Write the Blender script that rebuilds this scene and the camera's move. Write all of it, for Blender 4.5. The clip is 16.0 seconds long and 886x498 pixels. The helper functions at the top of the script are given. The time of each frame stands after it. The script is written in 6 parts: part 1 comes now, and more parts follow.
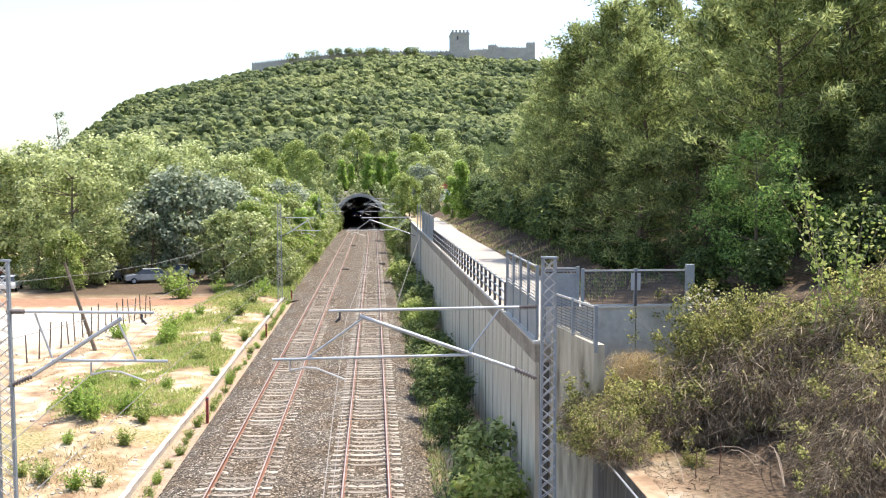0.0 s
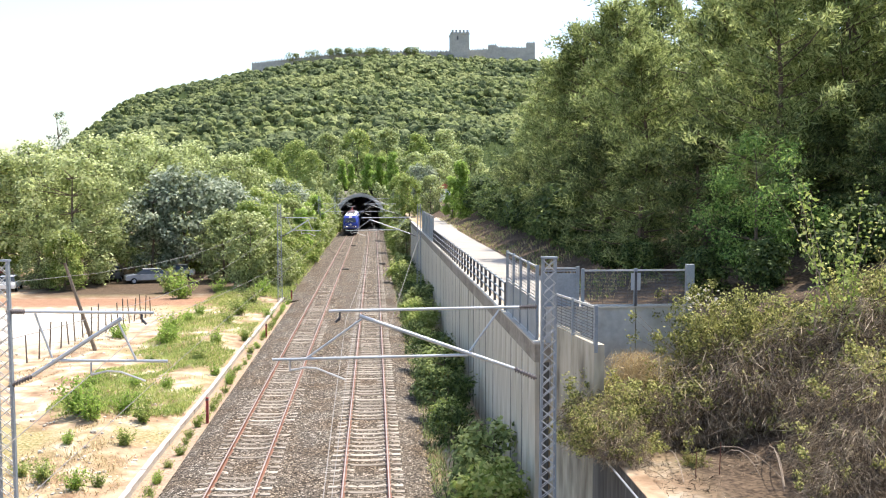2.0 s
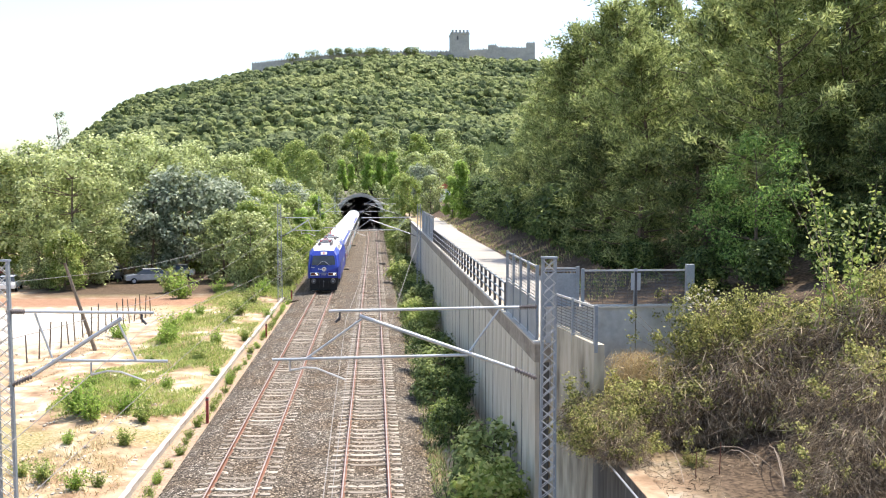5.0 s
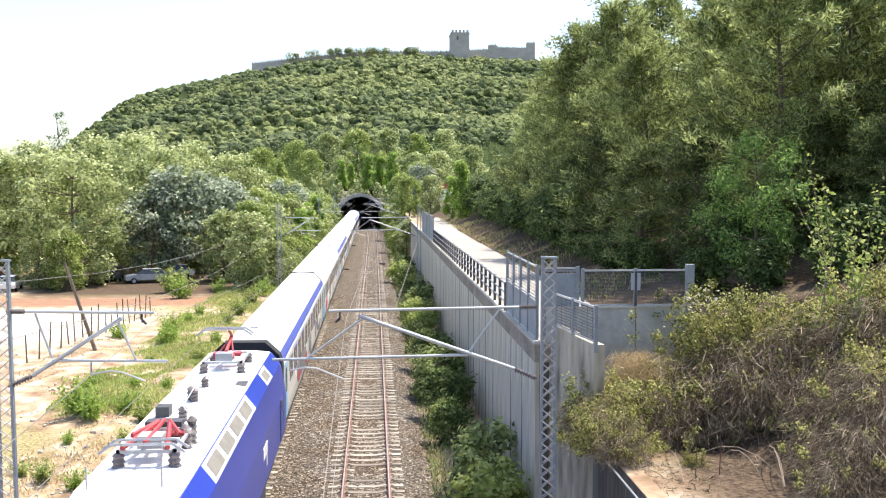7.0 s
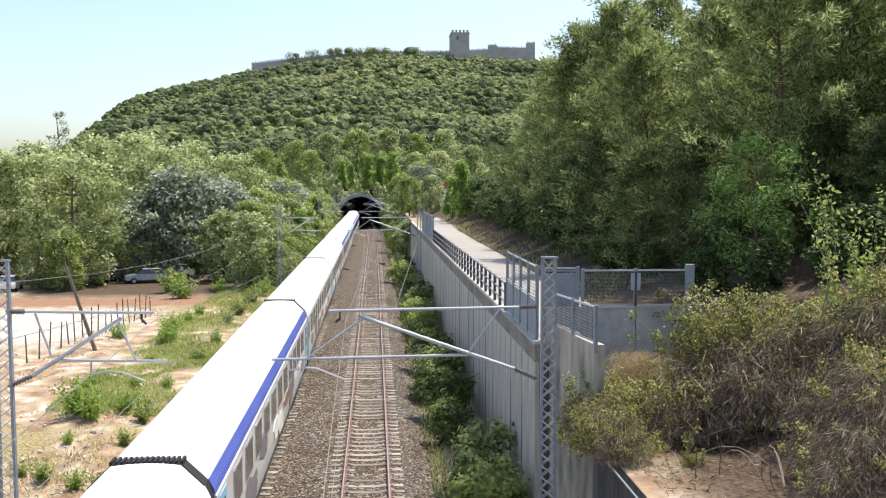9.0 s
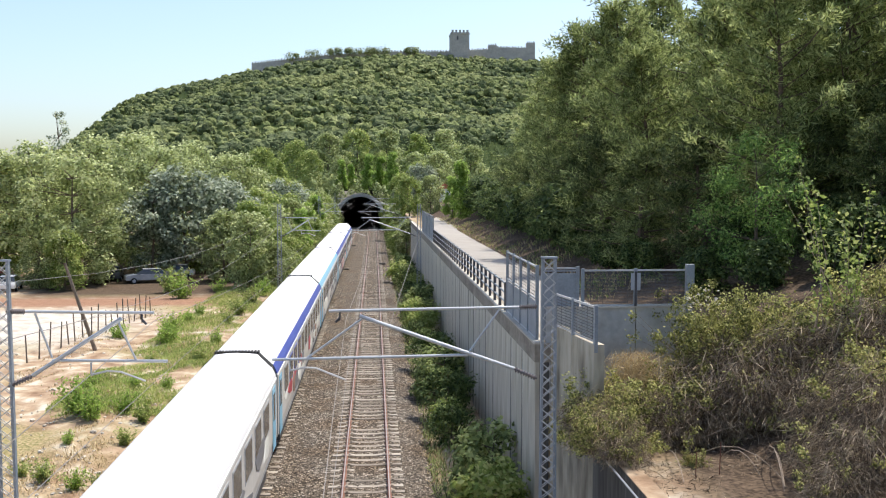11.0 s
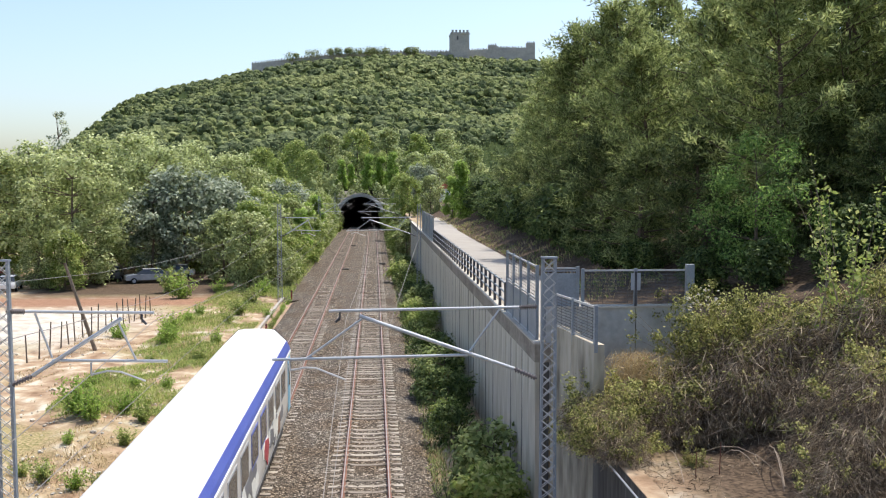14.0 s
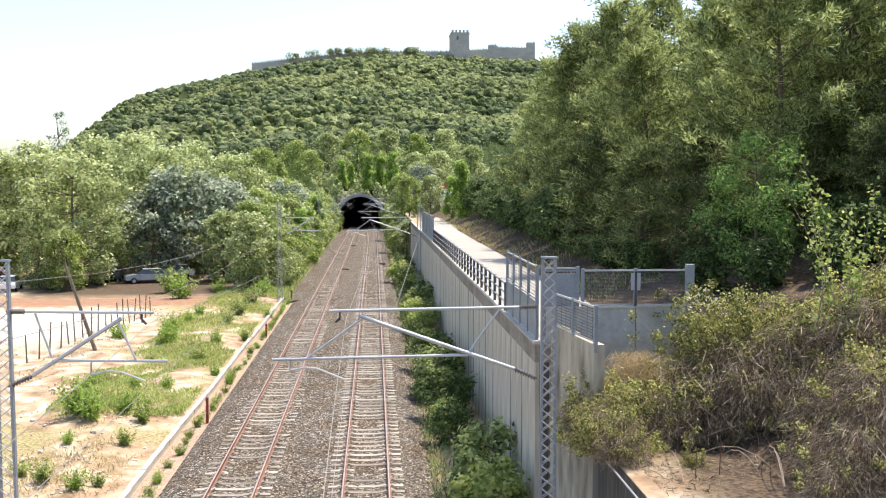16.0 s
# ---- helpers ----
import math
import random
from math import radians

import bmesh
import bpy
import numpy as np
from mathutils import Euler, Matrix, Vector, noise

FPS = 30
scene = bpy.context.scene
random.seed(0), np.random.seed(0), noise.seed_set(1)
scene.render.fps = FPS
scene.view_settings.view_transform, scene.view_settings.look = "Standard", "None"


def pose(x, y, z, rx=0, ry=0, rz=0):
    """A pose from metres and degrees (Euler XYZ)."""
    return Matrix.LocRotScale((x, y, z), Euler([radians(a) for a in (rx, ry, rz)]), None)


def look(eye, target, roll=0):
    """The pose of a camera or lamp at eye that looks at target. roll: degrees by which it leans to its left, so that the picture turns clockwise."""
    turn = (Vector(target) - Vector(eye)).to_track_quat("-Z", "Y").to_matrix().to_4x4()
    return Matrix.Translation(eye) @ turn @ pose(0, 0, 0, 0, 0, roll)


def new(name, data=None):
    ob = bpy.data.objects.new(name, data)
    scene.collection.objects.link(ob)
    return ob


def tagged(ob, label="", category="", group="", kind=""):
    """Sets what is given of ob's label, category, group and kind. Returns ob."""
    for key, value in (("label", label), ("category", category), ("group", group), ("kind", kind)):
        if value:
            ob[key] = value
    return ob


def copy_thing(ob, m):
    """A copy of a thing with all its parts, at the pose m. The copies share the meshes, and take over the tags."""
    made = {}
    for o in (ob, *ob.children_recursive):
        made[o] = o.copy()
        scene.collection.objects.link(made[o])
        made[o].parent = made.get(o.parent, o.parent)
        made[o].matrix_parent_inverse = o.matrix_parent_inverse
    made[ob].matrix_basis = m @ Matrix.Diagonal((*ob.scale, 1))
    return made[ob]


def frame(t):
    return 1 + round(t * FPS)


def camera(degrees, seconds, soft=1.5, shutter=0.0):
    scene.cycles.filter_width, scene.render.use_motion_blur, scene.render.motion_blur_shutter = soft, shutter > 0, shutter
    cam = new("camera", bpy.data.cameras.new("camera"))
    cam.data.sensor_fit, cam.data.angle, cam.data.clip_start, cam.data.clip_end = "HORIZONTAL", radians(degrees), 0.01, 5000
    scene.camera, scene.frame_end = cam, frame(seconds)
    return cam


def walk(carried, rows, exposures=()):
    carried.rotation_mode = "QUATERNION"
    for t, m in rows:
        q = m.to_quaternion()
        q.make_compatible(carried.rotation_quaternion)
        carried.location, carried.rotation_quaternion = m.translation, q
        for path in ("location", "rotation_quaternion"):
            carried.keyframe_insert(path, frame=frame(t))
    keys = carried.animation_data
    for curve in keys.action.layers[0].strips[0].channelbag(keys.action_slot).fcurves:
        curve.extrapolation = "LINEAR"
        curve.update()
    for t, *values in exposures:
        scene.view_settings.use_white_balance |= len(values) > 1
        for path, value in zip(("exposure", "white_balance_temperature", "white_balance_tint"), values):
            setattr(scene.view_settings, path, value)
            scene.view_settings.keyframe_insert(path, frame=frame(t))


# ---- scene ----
cam = camera(50.56, 16.0, soft=1.1)
EYE = pose(0, 0, 9.8, 90 - 3.894, 0, -4.193)
walk(cam, [(0, EYE), (16, EYE)],
     exposures=[(0, 1.16, 6500, 10), (6.5, 1.15, 6500, 10), (7.5, 1.08, 6440, 10), (8.5, 0.77, 6390, 10), (11.5, 0.56, 6350, 10), (14.5, 0.53, 6350, 10), (15, 0.60, 6380, 10), (15.5, 0.79, 6430, 10), (16, 1.04, 6500, 10)])

# ---- light ----
SUN_AZ, SUN_EL = 50.0, 65.0     # degrees clockwise from +y, and above the horizon
world = bpy.data.worlds.new("world")
scene.world = world
world.use_nodes = True
wn = world.node_tree.nodes
sky = wn.new("ShaderNodeTexSky")
sky.sky_type, sky.sun_disc = "NISHITA", False
sky.sun_elevation, sky.sun_rotation = radians(SUN_EL), radians(SUN_AZ)
sky.air_density, sky.dust_density, sky.ozone_density = 1.0, 2.0, 1.5
wn["Background"].inputs["Strength"].default_value = 0.15
world.node_tree.links.new(sky.outputs[0], wn["Background"].inputs["Color"])
sun = new("sun", bpy.data.lights.new("sun", "SUN"))
sun.data.energy, sun.data.angle, sun.data.color = 3.7, radians(0.53), (1.0, 0.93, 0.82)
sd = Vector((math.sin(radians(SUN_AZ)) * math.cos(radians(SUN_EL)), math.cos(radians(SUN_AZ)) * math.cos(radians(SUN_EL)), math.sin(radians(SUN_EL))))
sun.matrix_world = look(sd * 100, (0, 0, 0))


# ---- materials ----
def material(name, colors, scale=2.0, fine=40.0, rough=0.8, metal=0.0, bump=0.2, bump_size=0.02, stretch=(1, 1, 1), rnd=0.0, island=0.0, leaf=0.0, spec=0.4, weights=(0.6, 0.45)):
    """Two scales of noise between the given colours, with a fine relief."""
    m = bpy.data.materials.new(name)
    m.use_nodes = True
    n, l = m.node_tree.nodes, m.node_tree.links
    b = n["Principled BSDF"]
    b.inputs["Roughness"].default_value, b.inputs["Metallic"].default_value = rough, metal
    b.inputs["Specular IOR Level"].default_value = spec
    co = n.new("ShaderNodeTexCoord")
    mp = n.new("ShaderNodeMapping")
    mp.inputs["Scale"].default_value = stretch
    l.new(co.outputs["Object"], mp.inputs["Vector"])
    big, small = n.new("ShaderNodeTexNoise"), n.new("ShaderNodeTexNoise")
    big.inputs["Scale"].default_value, small.inputs["Scale"].default_value = scale, fine
    big.inputs["Detail"].default_value, small.inputs["Detail"].default_value = 5, 4
    l.new(mp.outputs[0], big.inputs["Vector"]), l.new(mp.outputs[0], small.inputs["Vector"])
    mixv = n.new("ShaderNodeMath")
    mixv.operation = "MULTIPLY_ADD"
    mixv.inputs[1].default_value, mixv.inputs[2].default_value = weights[1], 0.5 - 0.5 * sum(weights)
    l.new(small.outputs["Fac"], mixv.inputs[0])
    add = n.new("ShaderNodeMath")
    add.operation = "MULTIPLY_ADD"
    add.inputs[1].default_value = weights[0]
    l.new(big.outputs["Fac"], add.inputs[0]), l.new(mixv.outputs[0], add.inputs[2])
    fac = add.outputs[0]
    for amount, node, socket in ((rnd, "ShaderNodeObjectInfo", "Random"), (island, "ShaderNodeNewGeometry", "Random Per Island")):
        if amount:
            src = n.new(node)
            k = n.new("ShaderNodeMath")
            k.operation = "MULTIPLY_ADD"
            k.inputs[1].default_value = amount
            off = n.new("ShaderNodeMath")
            off.inputs[1].default_value = -amount / 2
            l.new(src.outputs[socket], k.inputs[0]), l.new(fac, k.inputs[2])
            l.new(k.outputs[0], off.inputs[0])
            fac = off.outputs[0]
    ramp = n.new("ShaderNodeValToRGB")
    el = ramp.color_ramp.elements
    while len(el) < len(colors):
        el.new(0.5)
    for i, c in enumerate(colors):
        el[i].position = 0.30 + 0.42 * i / max(1, len(colors) - 1)
        el[i].color = (*c, 1)
    l.new(fac, ramp.inputs[0])
    l.new(ramp.outputs[0], b.inputs["Base Color"])
    if bump:
        bp = n.new("ShaderNodeBump")
        bp.inputs["Strength"].default_value, bp.inputs["Distance"].default_value = bump, bump_size
        l.new(small.outputs["Fac"], bp.inputs["Height"]), l.new(bp.outputs[0], b.inputs["Normal"])
    if leaf:
        tr, mx = n.new("ShaderNodeBsdfTranslucent"), n.new("ShaderNodeMixShader")
        l.new(ramp.outputs[0], tr.inputs["Color"])
        mx.inputs[0].default_value = leaf
        l.new(b.outputs[0], mx.inputs[1]), l.new(tr.outputs[0], mx.inputs[2])
        l.new(mx.outputs[0], n["Material Output"].inputs["Surface"])
    return m


def foliage(name, dark, mid, light, leaf=0.35):
    return material(name, [dark, mid, light], 0.25, 3.0, rough=0.65, bump=0, island=0.45, rnd=0.12, leaf=leaf, spec=0.25)


GROUND = bpy.data.materials.new("ground_soil")
GROUND.use_nodes = True


def ground_nodes(m):
    """Sandy soil with red earth and stones near the line; soil darkened as shaded gaps on the hill."""
    n, l = m.node_tree.nodes, m.node_tree.links
    b = n["Principled BSDF"]
    b.inputs["Roughness"].default_value = 1.0
    b.inputs["Specular IOR Level"].default_value = 0.1
    geo = n.new("ShaderNodeTexCoord")
    def noise_tex(s, d=5):
        t = n.new("ShaderNodeTexNoise")
        t.inputs["Scale"].default_value, t.inputs["Detail"].default_value = s, d
        l.new(geo.outputs["Object"], t.inputs["Vector"])
        return t
    def ramp(src, stops):
        r = n.new("ShaderNodeValToRGB")
        while len(r.color_ramp.elements) < len(stops):
            r.color_ramp.elements.new(0.5)
        for e, (p, c) in zip(r.color_ramp.elements, stops):
            e.position, e.color = p, (*c, 1)
        l.new(src, r.inputs[0])
        return r.outputs[0]
    def mix(f, a, c):
        x = n.new("ShaderNodeMix")
        x.data_type = "RGBA"
        if f is not None:
            l.new(f, x.inputs[0])
        l.new(a, x.inputs[6]), l.new(c, x.inputs[7])
        return x.outputs[2]
    big, mid, fine = noise_tex(0.10), noise_tex(0.9, 12), noise_tex(9, 8)
    sand = ramp(mid.outputs["Fac"], [(0.30, (0.19, 0.118, 0.072)), (0.42, (0.32, 0.22, 0.142)), (0.54, (0.42, 0.318, 0.215)), (0.68, (0.60, 0.535, 0.43))])
    green = ramp(fine.outputs["Fac"], [(0.35, (0.15, 0.15, 0.055)), (0.5, (0.30, 0.25, 0.12)), (0.65, (0.44, 0.33, 0.20))])
    patch = ramp(big.outputs["Fac"], [(0.48, (0, 0, 0)), (0.60, (1, 1, 1))])
    near = mix(patch, sand, green)
    stones = n.new("ShaderNodeTexVoronoi")
    stones.inputs["Scale"].default_value = 6
    l.new(geo.outputs["Object"], stones.inputs["Vector"])
    st = ramp(stones.outputs["Distance"], [(0.10, (1, 1, 1)), (0.22, (0, 0, 0))])
    pale = ramp(fine.outputs["Fac"], [(0.3, (0.45, 0.40, 0.33)), (0.7, (0.75, 0.70, 0.62))])
    gate = n.new("ShaderNodeMath")
    gate.operation = "MULTIPLY"
    l.new(st, gate.inputs[0]), l.new(ramp(mid.outputs["Fac"], [(0.5, (0, 0, 0)), (0.62, (1, 1, 1))]), gate.inputs[1])
    near = mix(gate.outputs[0], near, pale)
    sep = n.new("ShaderNodeSeparateXYZ")
    l.new(geo.outputs["Object"], sep.inputs[0])
    red = ramp(fine.outputs["Fac"], [(0.3, (0.20, 0.10, 0.06)), (0.7, (0.38, 0.235, 0.155))])
    def band(axis, a, b, c, d):
        up, down, k = n.new("ShaderNodeMapRange"), n.new("ShaderNodeMapRange"), n.new("ShaderNodeMath")
        up.inputs[1].default_value, up.inputs[2].default_value = a, b
        down.inputs[1].default_value, down.inputs[2].default_value = d, c
        k.operation = "MULTIPLY"
        l.new(sep.outputs[axis], up.inputs[0]), l.new(sep.outputs[axis], down.inputs[0])
        l.new(up.outputs[0], k.inputs[0]), l.new(down.outputs[0], k.inputs[1])
        return k.outputs[0]
    strip = n.new("ShaderNodeMath")
    strip.operation = "MULTIPLY"
    l.new(band("X", -8.15, -8.0, -7.3, -6.5), strip.inputs[0]), l.new(band("Y", 0, 1, 78, 90), strip.inputs[1])
    near = mix(strip.outputs[0], near, ramp(fine.outputs["Fac"], [(0.3, (0.27, 0.175, 0.12)), (0.7, (0.45, 0.335, 0.25))]))
    yard = n.new("ShaderNodeMath")
    yard.operation = "MULTIPLY"
    l.new(band("X", -90, -80, -20, -15.5), yard.inputs[0]), l.new(band("Y", 57, 63, 75, 79), yard.inputs[1])
    near = mix(yard.outputs[0], near, ramp(mid.outputs["Fac"], [(0.3, (0.42, 0.36, 0.29)), (0.6, (0.58, 0.53, 0.455))]))
    lot = n.new("ShaderNodeMath")
    lot.operation = "MULTIPLY"
    l.new(band("X", -90, -80, -13, -11), lot.inputs[0]), l.new(band("Y", 78, 80, 83.5, 87), lot.inputs[1])
    near = mix(lot.outputs[0], near, red)
    # woodland litter on the bank, and the hill's soil
    bank = n.new("ShaderNodeMapRange")
    bank.inputs[1].default_value, bank.inputs[2].default_value = 5.6, 7.4
    l.new(sep.outputs["X"], bank.inputs[0])
    # brown litter, darkened further to carry the shade beneath the pines
    litter = ramp(fine.outputs["Fac"], [(0.35, (0.05, 0.036, 0.026)), (0.65, (0.15, 0.108, 0.074))])
    near = mix(bank.outputs[0], near, litter)
    # dark litter also painted in as shade under the trees left of the line
    under = n.new("ShaderNodeMath")
    under.operation = "MULTIPLY"
    l.new(band("X", -33, -31, -9.5, -8.0), under.inputs[0]), l.new(band("Y", 83.5, 88, 230, 240), under.inputs[1])
    near = mix(under.outputs[0], near, litter)
    far = n.new("ShaderNodeMapRange")
    far.inputs[1].default_value, far.inputs[2].default_value = 200, 214
    l.new(sep.outputs["Y"], far.inputs[0])
    # scrub soil darkened to paint the shade in gaps between the hill crowns
    scrub = ramp(mid.outputs["Fac"], [(0.35, (0.02, 0.035, 0.008)), (0.65, (0.05, 0.07, 0.018))])
    l.new(mix(far.outputs[0], near, scrub), b.inputs["Base Color"])
    bp = n.new("ShaderNodeBump")
    bp.inputs["Strength"].default_value, bp.inputs["Distance"].default_value = 1.0, 0.25
    l.new(mid.outputs["Fac"], bp.inputs["Height"]), l.new(bp.outputs[0], b.inputs["Normal"])


ground_nodes(GROUND)
BALLAST = bpy.data.materials.new("ballast_stone")
BALLAST.use_nodes = True


def ballast_nodes(m):
    """Broken stones of mixed tone with dark gaps, and broad rusty patches."""
    n, l = m.node_tree.nodes, m.node_tree.links
    bs = n["Principled BSDF"]
    bs.inputs["Roughness"].default_value, bs.inputs["Specular IOR Level"].default_value = 0.95, 0.2
    co, vo, no = n.new("ShaderNodeTexCoord"), n.new("ShaderNodeTexVoronoi"), n.new("ShaderNodeTexNoise")
    vo.inputs["Scale"].default_value, no.inputs["Scale"].default_value, no.inputs["Detail"].default_value = 15, 0.5, 6
    l.new(co.outputs["Object"], vo.inputs["Vector"]), l.new(co.outputs["Object"], no.inputs["Vector"])
    sp = n.new("ShaderNodeSeparateColor")
    l.new(vo.outputs["Color"], sp.inputs[0])
    r1, r2, mx, gap, mul = n.new("ShaderNodeValToRGB"), n.new("ShaderNodeValToRGB"), n.new("ShaderNodeMix"), n.new("ShaderNodeValToRGB"), n.new("ShaderNodeMix")
    for r, stops in ((r1, ((0.0, (0.06, 0.05, 0.04)), (0.55, (0.165, 0.138, 0.11)), (0.85, (0.30, 0.26, 0.213)), (1.0, (0.58, 0.53, 0.46)))),
                     (r2, ((0.35, (0.80, 0.70, 0.60)), (0.65, (1.0, 1.0, 1.0)))), (gap, ((0.45, (1.0, 1.0, 1.0)), (0.75, (0.25, 0.25, 0.25))))):
        while len(r.color_ramp.elements) < len(stops):
            r.color_ramp.elements.new(0.5)
        for e, (q, c) in zip(r.color_ramp.elements, stops):
            e.position, e.color = q, (*c, 1)
    l.new(sp.outputs[0], r1.inputs[0]), l.new(no.outputs["Fac"], r2.inputs[0]), l.new(vo.outputs["Distance"], gap.inputs[0])
    for k in (mx, mul):
        k.data_type, k.blend_type = "RGBA", "MULTIPLY"
        k.inputs[0].default_value = 1.0
    l.new(r1.outputs[0], mx.inputs[6]), l.new(r2.outputs[0], mx.inputs[7])
    l.new(mx.outputs[2], mul.inputs[6]), l.new(gap.outputs[0], mul.inputs[7])
    l.new(mul.outputs[2], bs.inputs["Base Color"])
    bp = n.new("ShaderNodeBump")
    bp.invert = True
    bp.inputs["Strength"].default_value, bp.inputs["Distance"].default_value = 1.0, 0.05
    l.new(vo.outputs["Distance"], bp.inputs["Height"]), l.new(bp.outputs[0], bs.inputs["Normal"])


ballast_nodes(BALLAST)
SLEEPER = material("sleeper_concrete", [(0.14, 0.115, 0.09), (0.29, 0.25, 0.205), (0.44, 0.395, 0.335)], 1.2, 30, rough=0.9, rnd=0.3)
RAIL = material("rail_rust", [(0.13, 0.055, 0.035), (0.24, 0.11, 0.07)], 2, 30, rough=0.75)
RAILTOP = material("rail_polished", [(0.30, 0.25, 0.22), (0.42, 0.36, 0.33)], 2, 30, rough=0.5, metal=0.6, bump=0)
CONCRETE = material("wall_concrete", [(0.12, 0.10, 0.07), (0.43, 0.385, 0.295), (0.57, 0.52, 0.425)], 0.9, 3.2, rough=0.9, stretch=(0.8, 0.8, 0.22), rnd=0.07, bump=0.1, weights=(0.9, 0.5))
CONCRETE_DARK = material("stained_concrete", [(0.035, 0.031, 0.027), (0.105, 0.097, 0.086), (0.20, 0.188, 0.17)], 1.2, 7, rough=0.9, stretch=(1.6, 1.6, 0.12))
CAP = material("cap_concrete", [(0.38, 0.34, 0.28), (0.6, 0.57, 0.5)], 1.0, 18, rough=0.9)
BEAM = material("stained_beam", [(0.14, 0.115, 0.09), (0.28, 0.24, 0.19), (0.38, 0.34, 0.28)], 0.8, 8, rough=0.95)
ASPHALT = material("worn_asphalt", [(0.29, 0.265, 0.235), (0.42, 0.39, 0.35)], 0.5, 25, rough=0.95)
GALV = material("galvanised_steel", [(0.20, 0.225, 0.25), (0.34, 0.37, 0.40)], 1.5, 20, rough=0.55, metal=0.3, bump=0.05)
ALU = material("aluminium_tube", [(0.42, 0.43, 0.44), (0.58, 0.59, 0.60)], 2, 30, rough=0.4, metal=0.5, bump=0)
INSUL = material("insulator_glaze", [(0.12, 0.10, 0.10), (0.22, 0.19, 0.18)], 5, 30, rough=0.25, bump=0)
WIRE = material("copper_wire", [(0.20, 0.185, 0.17), (0.30, 0.28, 0.26)], 3, 30, rough=0.7, metal=0.2, bump=0)
DARKSTEEL = material("dark_steel", [(0.04, 0.04, 0.045), (0.10, 0.10, 0.11)], 3, 30, rough=0.6)
WOODPOST = material("weathered_post", [(0.10, 0.08, 0.06), (0.24, 0.19, 0.15)], 4, 30, rough=0.9)
REDPOST = material("red_post_paint", [(0.22, 0.03, 0.03), (0.36, 0.07, 0.06)], 4, 30, rough=0.7)
DUCT = material("duct_concrete", [(0.33, 0.30, 0.265), (0.52, 0.48, 0.43)], 1.2, 20, rough=0.85)
# parapet concrete brightened in colour to offset the shade on its face
PALE = material("brightened_concrete", [(0.33, 0.325, 0.30), (0.56, 0.555, 0.53)], 0.8, 6, rough=0.9)
BARK = material("bark", [(0.06, 0.045, 0.035), (0.20, 0.15, 0.11)], 3, 20, rough=0.95, bump=0.8, bump_size=0.03)
TWIG = material("dry_twig", [(0.15, 0.115, 0.085), (0.38, 0.30, 0.23)], 3, 20, rough=0.95, bump=0)
BROWN = material("dead_brush", [(0.055, 0.04, 0.028), (0.20, 0.152, 0.105), (0.47, 0.385, 0.27)], 1, 6, rough=0.95, bump=0, island=0.5, leaf=0.15)
STRAW = material("dry_grass", [(0.30, 0.22, 0.12), (0.52, 0.40, 0.22), (0.66, 0.54, 0.32)], 1, 6, rough=0.9, bump=0, island=0.4, leaf=0.25)
STONE = material("castle_stone", [(0.36, 0.33, 0.30), (0.54, 0.50, 0.45)], 0.15, 0.8, rough=0.95, bump=0.5, bump_size=0.3)
PORTAL = material("portal_concrete", [(0.22, 0.21, 0.19), (0.45, 0.43, 0.39)], 0.4, 4, rough=0.9)
DARK_LINING = material("tunnel_lining", [(0.03, 0.03, 0.03), (0.07, 0.068, 0.065)], 0.4, 4, rough=0.95)
L_PINE = foliage("pine_needles", (0.09, 0.116, 0.037), (0.265, 0.325, 0.11), (0.54, 0.59, 0.25), 0.48)
# pine needles darkened for the low pines, their deep shade put into the colour
L_PINE_SHADED = foliage("shaded_pine_needles", (0.05, 0.072, 0.026), (0.155, 0.195, 0.068), (0.34, 0.39, 0.15), 0.42)
L_DARK = foliage("dark_leaves", (0.03, 0.052, 0.016), (0.09, 0.135, 0.038), (0.20, 0.255, 0.08), 0.35)
L_BROAD = foliage("broad_leaves", (0.20, 0.235, 0.095), (0.42, 0.475, 0.20), (0.70, 0.74, 0.42), 0.66)
L_SILVER = foliage("silver_leaves", (0.13, 0.16, 0.095), (0.35, 0.40, 0.27), (0.64, 0.68, 0.54), 0.42)
L_BRIGHT = foliage("bright_leaves", (0.17, 0.27, 0.045), (0.34, 0.48, 0.10), (0.55, 0.66, 0.20), 0.6)
L_ACACIA = foliage("acacia_leaves", (0.06, 0.12, 0.03), (0.17, 0.29, 0.07), (0.38, 0.52, 0.14), 0.5)
L_SCRUB = foliage("scrub_leaves", (0.09, 0.10, 0.03), (0.29, 0.295, 0.09), (0.66, 0.63, 0.25), 0.48)
HILLS = [material("hill_leaves", [dk, md, lt], 0.12, 1.3, rough=0.85, bump=1.0, bump_size=0.5, island=0.16, leaf=0.10, spec=0.10, weights=(0.9, 0.6)) for dk, md, lt in
         (((0.06, 0.08, 0.035), (0.15, 0.185, 0.08), (0.28, 0.32, 0.16)), ((0.09, 0.115, 0.042), (0.235, 0.275, 0.10), (0.39, 0.43, 0.18)), ((0.12, 0.14, 0.052), (0.30, 0.33, 0.13), (0.47, 0.49, 0.22)))]
# hill leaf colours darkened, painting the shade inside the crowns
CROWN_SHADES = [material("hill_thicket", [dk, md, lt], 0.15, 1.6, rough=0.95, bump=1.0, bump_size=0.4, island=0.22, spec=0.1) for dk, md, lt in
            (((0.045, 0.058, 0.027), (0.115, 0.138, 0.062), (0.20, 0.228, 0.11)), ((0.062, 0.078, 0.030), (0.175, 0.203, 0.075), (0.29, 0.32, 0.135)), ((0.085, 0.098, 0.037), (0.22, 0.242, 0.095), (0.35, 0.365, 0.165)))]
